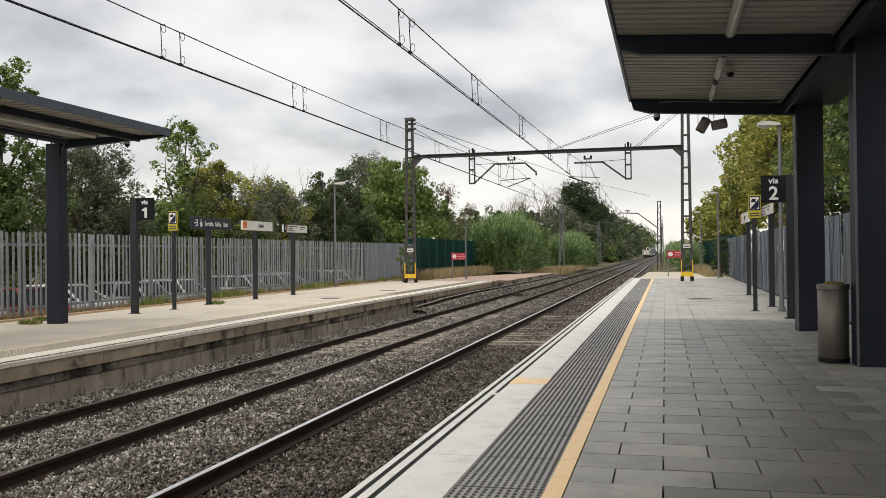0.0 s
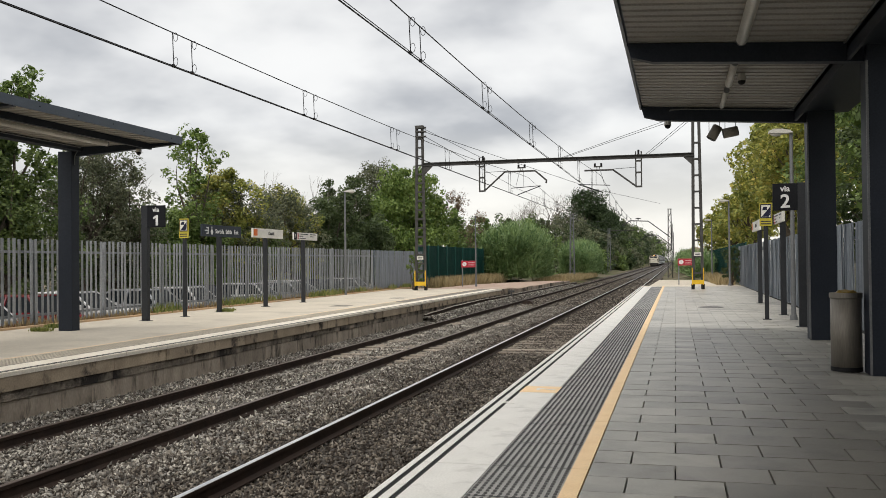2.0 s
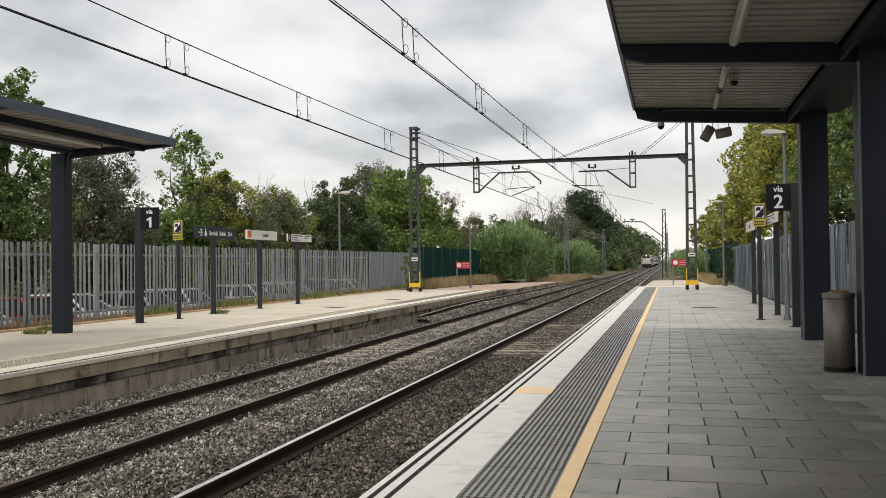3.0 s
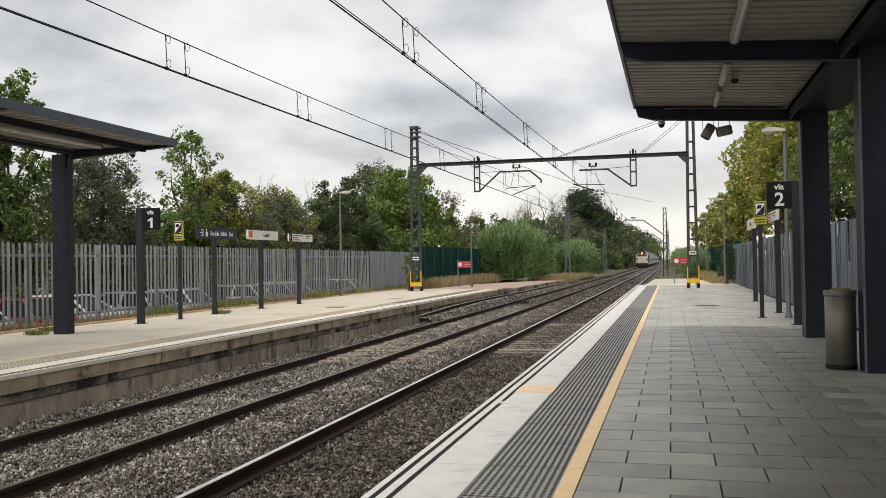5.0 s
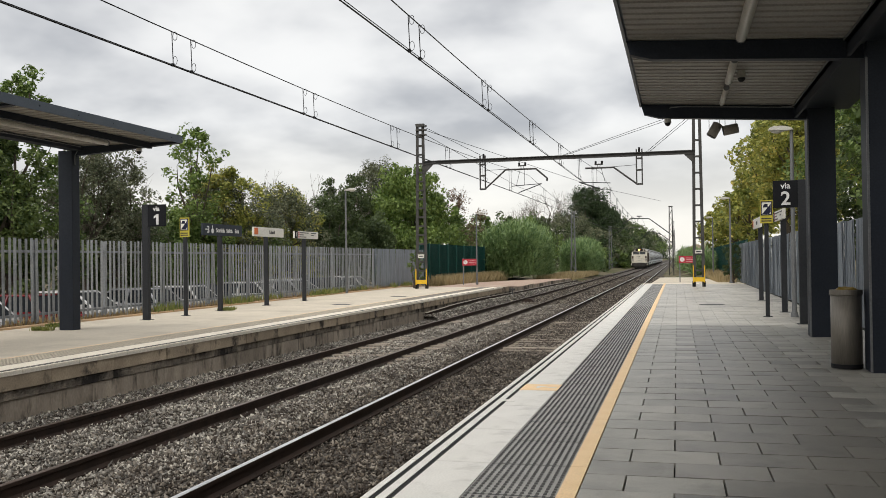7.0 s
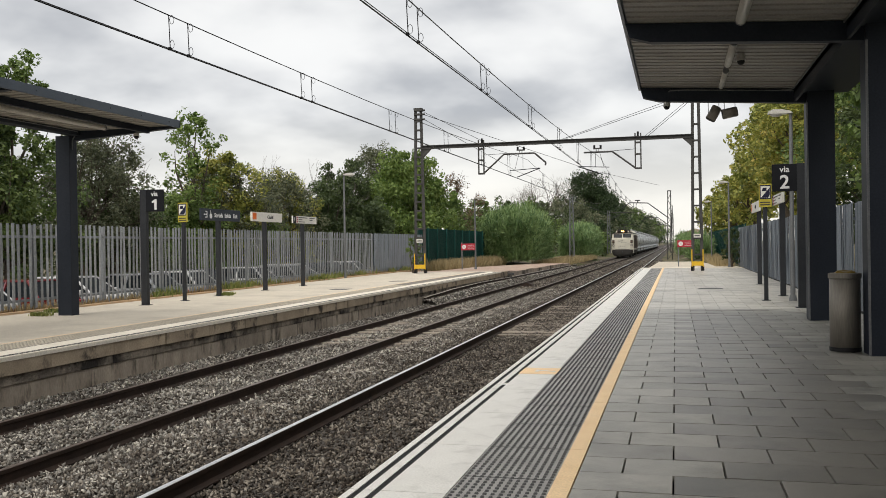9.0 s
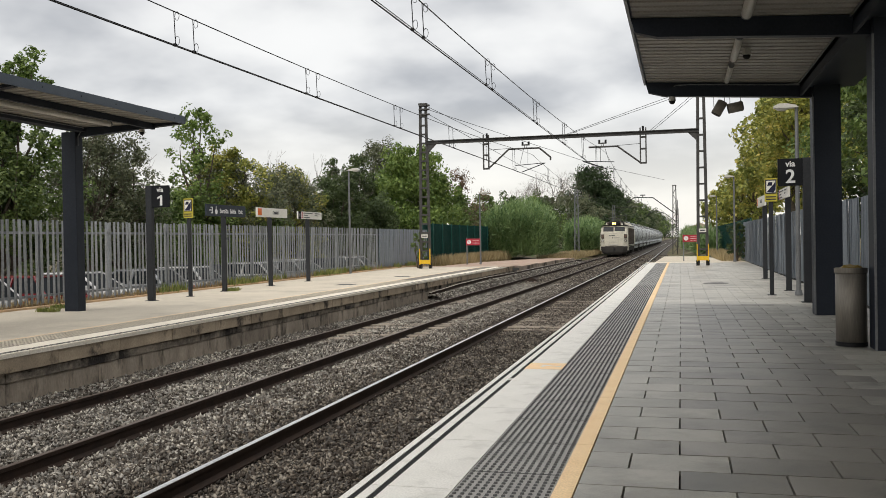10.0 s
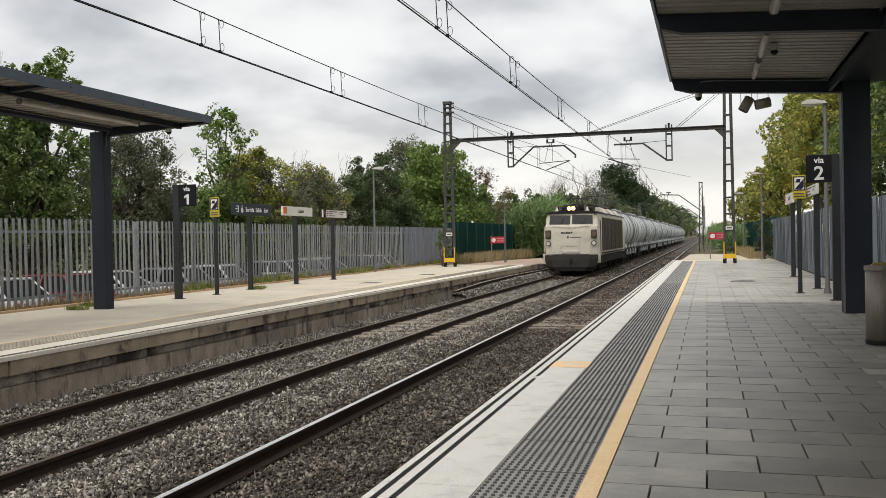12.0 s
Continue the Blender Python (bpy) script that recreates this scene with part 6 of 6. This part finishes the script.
def locomotive():
    root = thing("locomotive", pose(TRAIN_X, 0, RAIL_Z), "cream electric locomotive with brown-grey flanks and lit headlamp", "locomotive")
    W, L = 1.44, 16.4
    # cab: (height, set-back of the face, half width of its flat middle, half width)
    levels = [(1.0, 0.06, 0.96, 1.40), (1.12, 0.01, 0.97, 1.43), (1.5, 0.0, 0.98, 1.45), (2.3, 0.0, 0.99, 1.45), (2.58, 0.03, 1.02, 1.44), (2.66, 0.10, 1.1, 1.43), (3.22, 0.34, 1.14, 1.37), (3.3, 0.40, 1.1, 1.33)]

    def face_y(z):
        return float(np.interp(z, [c[0] for c in levels], [c[1] for c in levels]))

    def cab(name, y0, sgn):
        bm = B()
        rings = []
        for z, back, flat, half in levels:
            right = [(flat, back), (half - 0.07, back + 0.17), (half, back + 0.34), (half, 1.75)]
            plan = [(-u, v) for u, v in right[::-1]] + right
            rings.append([bm.verts.new((u, y0 + sgn * v, z)) for u, v in plan])
        for p, q in zip(rings, rings[1:]):
            for i in range(len(p)):
                bm.faces.new((p[i], p[(i + 1) % len(p)], q[(i + 1) % len(p)], q[i]))
        bm.faces.new(rings[0]); bm.faces.new(rings[-1][::-1])
        bmesh.ops.recalc_face_normals(bm, faces=bm.faces)
        return part(name, bm, M_LOCOW, root, "cream painted cab")
    cf = cab("front_cab", 0.0, 1)
    cab("rear_cab", L, -1)
    for y0, y1 in ((0.30, 1.9), (L - 1.9, L - 0.30)):
        bm = B()
        prism(bm, [(-1.42, 3.28), (1.42, 3.28), (1.40, 3.33), (1.1, 3.40), (0.5, 3.44), (-0.5, 3.44), (-1.1, 3.40), (-1.40, 3.33)], "y", y0, y1)
        part("cab_roof", bm, M_LOCOD, root, "dark cab roof with a thin overhang")
    bm = B(); box(bm, -W + 0.02, W - 0.02, 1.7, L - 1.7, 1.0, 3.26, 0.03)
    side = part("body_side", bm, M_LOCOW, root, "grimy cream body sides")
    for s in (-1, 1):
        bm = B(); box(bm, s * (W - 0.005) - 0.015, s * (W - 0.005) + 0.015, 2.15, L - 2.0, 1.22, 3.08, 0.008)
        grille = part("grille_panel", bm, M_LOCOG, root, "brown-grey ventilation panel")
        for i in range(30):
            y = 2.3 + i * 0.405
            bm = B(); box(bm, s * (W + 0.018) - 0.012, s * (W + 0.018) + 0.012, y, y + 0.06, 1.26, 3.04)
            part("rib", bm, M_LOCOD if i % 6 == 5 else M_LOCOG, grille)
        bm = B(); box(bm, s * (W + 0.02) - 0.02, s * (W + 0.02) + 0.02, 1.8, L - 1.8, 1.06, 1.14, 0.01)
        part("sill_rail", bm, M_LOCOD, root)
    bm = B()
    prism(bm, [(-W, 3.22), (W, 3.22), (1.2, 3.42), (0.7, 3.52), (-0.7, 3.52), (-1.2, 3.42)], "y", 1.9, L - 1.9)
    part("roof", bm, M_LOCOD, root, "dark roof")
    for s in (-1, 1):
        a, b = (0.075, 1.13) if s > 0 else (-1.13, -0.075)
        for name, grow, lift, material, text in (("window_frame", 0.035, 0.012, M_LOCOG, "dark rubber window seal"), ("windscreen", 0.0, 0.02, M_GLASS, "dark cab window")):
            pts = [(a - grow, 2.74 - grow), (b + grow, 2.72 - grow), (b * 0.985 + grow, 3.16 + grow), (a - grow, 3.19 + grow)]
            bm = B()
            f = [bm.verts.new((px, face_y(pz) - lift, pz)) for px, pz in pts]
            g = [bm.verts.new((px, face_y(pz) + 0.03, pz)) for px, pz in pts]
            bm.faces.new(f); bm.faces.new(g[::-1])
            for i in range(4):
                bm.faces.new((f[i], f[(i + 1) % 4], g[(i + 1) % 4], g[i]))
            bmesh.ops.recalc_face_normals(bm, faces=bm.faces)
            part(name, bm, material, cf, text)
        bm = B(); bar(bm, ((a + b) / 2, face_y(2.7) - 0.04, 2.68), ((a + b) / 2 + 0.25, face_y(3.05) - 0.04, 3.05), 0.016, 0.016)
        part("wiper", bm, M_BLACK, cf)
        # lamp clusters on the swept corners
        bm = B(); box(bm, s * 1.22 - 0.16, s * 1.22 + 0.16, -0.02, 0.2, 1.93, 2.4, 0.05)
        lp = part("lamp_panel", bm, M_LOCOG, cf, "rusty brown lamp housing")
        bm = B(); cyl(bm, (s * 1.22, -0.05, 2.17), (s * 1.22, 0.0, 2.17), 0.12, seg=18)
        part("marker_lamp", bm, M_RUSTL, lp)
        bm = B(); cyl(bm, (s * 1.22, -0.03, 1.68), (s * 1.22, 0.15, 1.68), 0.14, seg=18)
        hl0 = part("headlamp_rim", bm, M_LOCOG, cf)
        bm = B(); cyl(bm, (s * 1.22, -0.04, 1.68), (s * 1.22, -0.03, 1.68), 0.10, seg=18)
        part("headlamp_glass", bm, M_TUBE, hl0)
        bm = B(); bar(bm, (s * 1.49, 0.3, 1.2), (s * 1.48, 0.3, 2.6), 0.03, 0.03)
        part("handrail", bm, M_LOCOW, cf)
        bm = B(); box(bm, s * 1.445 - 0.012, s * 1.445 + 0.012, 0.85, 1.45, 1.3, 3.1, 0.006)
        part("cab_door", bm, M_LOCOW, root)
        bm = B(); box(bm, s * 1.43 - 0.02, s * 1.43 + 0.02, 1.0, 1.3, 2.45, 2.98)
        part("door_window", bm, M_GLASS, root)
        bm = B(); bar(bm, (s * 1.5, 0.78, 1.25), (s * 1.5, 0.78, 2.9), 0.03, 0.03)
        part("handrail", bm, M_LOCOD, root)
        bm = B(); prism(bm, [(0.2, 0.62), (0.75, 0.62), (0.75, 1.12), (0.12, 1.12)], "x", s * 1.44 - 0.1, s * 1.44 + 0.06)
        part("step_block", bm, M_LOCOW, root)
    # crease under the windows, logo shapes, plates
    bm = B()
    for s in (-1, 1):
        bar(bm, (0, -0.005, 2.52), (s * 1.0, 0.0, 2.62), 0.02, 0.03)
    part("brow_moulding", bm, M_LOCOW, cf)
    for x0, x1, z0, z1 in ((-0.52, -0.42, 2.2, 2.3), (-0.4, -0.28, 2.2, 2.27), (-0.26, -0.16, 2.2, 2.31), (-0.14, -0.02, 2.2, 2.28), (0.0, 0.09, 2.21, 2.31), (-0.2, -0.12, 1.95, 2.06), (-0.02, 0.56, 1.98, 2.02), (-0.3, 0.3, 1.52, 1.545)):
        rect(cf, "marking_bar", x0, x1, z0, z1, M_INK, 0.0, 0.008)
    for x0, x1 in ((-0.5, -0.06), (0.0, 0.46)):
        bm = B(); box(bm, x0, x1, -0.05, 0.02, 1.17, 1.31, 0.012)
        part("number_board", bm, M_TUBE, cf)
    for x0, x1 in ((-1.0, 1.0), ):
        bm = B(); box(bm, x0, x1, -0.035, 0.03, 1.02, 1.1)
        part("buffer_beam_line", bm, M_LOCOG, root)
    # apron and snowplough
    bm = B()
    skirt = [(1.06, 1.42, -0.12), (0.8, 1.42, -0.24), (0.42, 1.28, -0.36), (0.2, 1.08, -0.3)]
    rings = [[bm.verts.new((x, y, z)) for x, y in ((-w, 0.7), (-w, yf + 0.25), (-w * 0.72, yf), (w * 0.72, yf), (w, yf + 0.25), (w, 0.7))] for z, w, yf in skirt]
    for p, q in zip(rings, rings[1:]):
        for i in range(6):
            bm.faces.new((p[i], p[(i + 1) % 6], q[(i + 1) % 6], q[i]))
    bm.faces.new(rings[0]); bm.faces.new(rings[-1][::-1])
    bmesh.ops.recalc_face_normals(bm, faces=bm.faces)
    part("apron", bm, M_LOCOD, root, "black front apron")
    bm = B(); box(bm, -0.05, 0.05, -0.42, -0.2, 0.62, 0.92, 0.02)
    part("coupling_hook", bm, M_POST, root)
    bm = B(); box(bm, -1.35, 1.35, 0.5, L - 0.5, 0.55, 1.05)
    part("underframe", bm, M_LOCOD, root)
    for yb in (3.6, L - 3.6):
        for dy in (-1.6, 0, 1.6):
            wheelset(root, yb + dy, 0.55)
        for s in (-1, 1):
            bm = B(); box(bm, s * 1.15 - 0.08, s * 1.15 + 0.08, yb - 2.1, yb + 2.1, 0.45, 0.85, 0.03)
            for dy in (-1.6, 0, 1.6):
                box(bm, s * 1.2 - 0.1, s * 1.2 + 0.1, yb + dy - 0.22, yb + dy + 0.22, 0.35, 0.75, 0.03)
            part("bogie_frame", bm, M_LOCOD, root)
    # top headlamp, horns, roof gear
    bm = B(); box(bm, -0.27, 0.27, 0.35, 0.95, 3.38, 3.72, 0.06)
    hl = part("headlamp_housing", bm, M_LOCOD, root)
    for s in (-0.11, 0.11):
        bm = B(); cyl(bm, (s, 0.3, 3.56), (s, 0.37, 3.56), 0.105, seg=16)
        part("headlamp", bm, M_HEAD, hl, "lit warm white headlamp")
    for s in (-1, 1):
        bm = B(); cyl(bm, (s * 0.82, 0.62, 3.36), (s * 0.82, 0.62, 3.66), 0.13, 0.02, seg=10)
        part("horn", bm, M_LOCOW, root)
    bm = B()
    for y in (3.0, 5, 7.5, 10, 12.5):
        box(bm, -0.8, 0.8, y, y + 1.4, 3.52, 3.85, 0.05)
    part("roof_equipment", bm, M_LOCOD, root)
    for y in (4.6, 8.6, 12.4):
        bm = B(); prism(bm, [(-1.3, 3.38), (1.3, 3.38), (1.0, 3.72), (-1.0, 3.72)], "y", y, y + 2.0)
        part("roof_hatch", bm, M_LOCOW, root, "pale roof hatch")
    for x0, x1, y0, y1, zt in ((-0.95, -0.3, 1.3, 2.6, 3.74), (-0.2, 0.35, 1.2, 2.4, 3.86), (0.45, 0.98, 1.4, 2.8, 3.7)):
        bm = B(); box(bm, x0, x1, y0, y1, 3.38, zt, 0.12)
        part("roof_equipment", bm, M_LOCOD, root)
    for x in (-0.7, -0.25, 0.2, 0.65):
        bm = B()
        for k in range(4):
            cyl(bm, (x, 1.05, 3.42 + k * 0.09), (x, 1.05, 3.47 + k * 0.09), 0.07, 0.05, seg=10)
        part("insulator", bm, M_RUSTL, root)
    # pantograph, half raised
    for yb in (2.0, L - 3.0):
        bm = B()
        up = 1.2 if yb > 5 else 0.25
        for s in (-0.5, 0.5):
            bar(bm, (s, yb, 3.6), (s, yb + 1.5, 3.95 + up * 0.5), 0.05, 0.05)
            bar(bm, (s, yb + 1.5, 3.95 + up * 0.5), (s * 0.6, yb + 0.4, 4.0 + up * 0.62), 0.04, 0.04)
        for o in (0.28, 0.52):
            bar(bm, (-0.8, yb + o, 4.02 + up * 0.62), (0.8, yb + o, 4.02 + up * 0.62), 0.035, 0.045)
            for s in (-1, 1):
                bar(bm, (s * 0.8, yb + o, 4.02 + up * 0.62), (s * 0.95, yb + o, 3.9 + up * 0.62), 0.03, 0.03)
        part("pantograph", bm, M_MAST, root, "dark steel pantograph")
    moving.append((root, 0.0))


def tank_wagon(first=None):
    root = thing("tank_wagon", pose(TRAIN_X, 20, RAIL_Z), "pale grey tank wagon with ladders and dark running gear", "tank wagon", "tank wagons of the train")
    L, R, zc = 14.6, 1.42, 2.45
    bm = B()
    n, prof = 36, [(0.0, 0.0), (0.05, 0.55), (0.18, 0.95), (0.4, 1.22), (0.7, R)]
    prof = [(0.55 + u, r) for u, r in prof] + [(L - 0.55 - u, r) for u, r in prof[::-1]]
    rings = [[bm.verts.new((max(r, 0.01) * math.cos(a * math.tau / n), y, zc + max(r, 0.01) * math.sin(a * math.tau / n))) for a in range(n)] for y, r in prof]
    for a, b in zip(rings, rings[1:]):
        for i in range(n):
            bm.faces.new((a[i], a[(i + 1) % n], b[(i + 1) % n], b[i]))
    bmesh.ops.recalc_face_normals(bm, faces=bm.faces)
    tank = part("tank", bm, M_TANK, root, smooth=True)
    for y in (1.6, 4.2, 7.3, 10.4, 13.0):
        bm = B()
        for i in range(n):
            a0, a1 = i * math.tau / n, (i + 1) * math.tau / n
            q = [(R + o, yy, a) for o, yy, a in ((0.0, y - .05, a0), (0.03, y - .05, a0), (0.03, y + .05, a0), (0.0, y + .05, a0))]
            vs = []
            for a in (a0, a1):
                vs.append([bm.verts.new(((R + o) * math.cos(a), yy, zc + (R + o) * math.sin(a))) for o, yy in ((0, y - .05), (.03, y - .05), (.03, y + .05), (0, y + .05))])
            for j in range(3):
                bm.faces.new((vs[0][j], vs[0][j + 1], vs[1][j + 1], vs[1][j]))
        bmesh.ops.recalc_face_normals(bm, faces=bm.faces)
        part("band", bm, M_POSTL, tank)
    bm = B(); box(bm, -1.2, 1.2, 0.3, L - 0.3, 0.85, 1.12)
    part("underframe", bm, M_LOCOD, root)
    for y in (2.0, L - 2.0):
        bm = B(); prism(bm, [(-1.3, 1.1), (1.3, 1.1), (1.1, 1.9), (0.6, 1.25), (-0.6, 1.25), (-1.1, 1.9)], "y", y - 0.2, y + 0.2)
        part("saddle", bm, M_TANK, root)
        for dy in (-0.9, 0.9):
            wheelset(root, y + dy, 0.46)
        for s in (-1, 1):
            bm = B(); box(bm, s * 1.08 - 0.08, s * 1.08 + 0.08, y - 1.4, y + 1.4, 0.42, 0.8, 0.03)
            part("bogie_frame", bm, M_LOCOD, root)
    bm = B(); box(bm, -0.35, 0.35, 2.0, L - 2.0, zc + R + 0.05, zc + R + 0.1)
    part("walkway", bm, M_POSTL, root)
    bm = B()
    for y in (5.0, 7.3, 9.6):
        cyl(bm, (0, y, zc + R - 0.05), (0, y, zc + R + 0.22), 0.3, seg=14)
    part("manhole", bm, M_TANK, root)
    for s in (-1, 1):
        bm = B()
        for dy in (-0.2, 0.2):
            pts = [(s * (R + 0.09) * math.cos(a), 7.3 + dy, zc + (R + 0.09) * math.sin(a)) for a in [i * 0.25 - 0.6 for i in range(9)]]
            wire(bm, pts, 0.02)
        for i in range(9):
            a = -0.6 + i * 0.25
            p = (s * (R + 0.09) * math.cos(a), 7.1, zc + (R + 0.09) * math.sin(a))
            wire(bm, [p, (p[0], 7.5, p[2])], 0.015)
        part("ladder", bm, M_POSTL, root)
        for y in (3.4, 6.0, 8.6, 11.2):
            bm = B(); cyl(bm, (s * 1.15, y, 1.0), (s * 1.15, y + 0.7, 1.35), 0.06, seg=6); box(bm, s * 1.15 - 0.08, s * 1.15 + 0.08, y + 0.3, y + 1.0, 0.6, 1.0)
            part("side_fitting", bm, M_TANK, root)
        for y0 in (-0.25, L - 0.05):
            bm = B(); cyl(bm, (s * 0.9, y0, 1.0), (s * 0.9, y0 + 0.3, 1.0), 0.2, seg=12)
            part("buffer", bm, M_LOCOD, root)
    return root


def train():
    locomotive()
    w = tank_wagon()
    n = 12
    for i in range(n):
        ob = w if i == 0 else copy_thing(w, pose(TRAIN_X, 20, RAIL_Z))
        moving.append((ob, 17.0 + i * 15.3))


def motions():
    for ob, behind in moving:
        walk(ob, [(t, pose(TRAIN_X, 355.0 - 25.58 * t + behind, RAIL_Z)) for t in (0.0, 3.0, 6.0, 9.0, 12.0)])


ground()
ballast()
tracks()
canopies()
overhead_line()
furniture()
vegetation()
far_house()
cars()
train()
fences()
closing_walls()
platform_one()
old_rail()
platform_two()
motions()
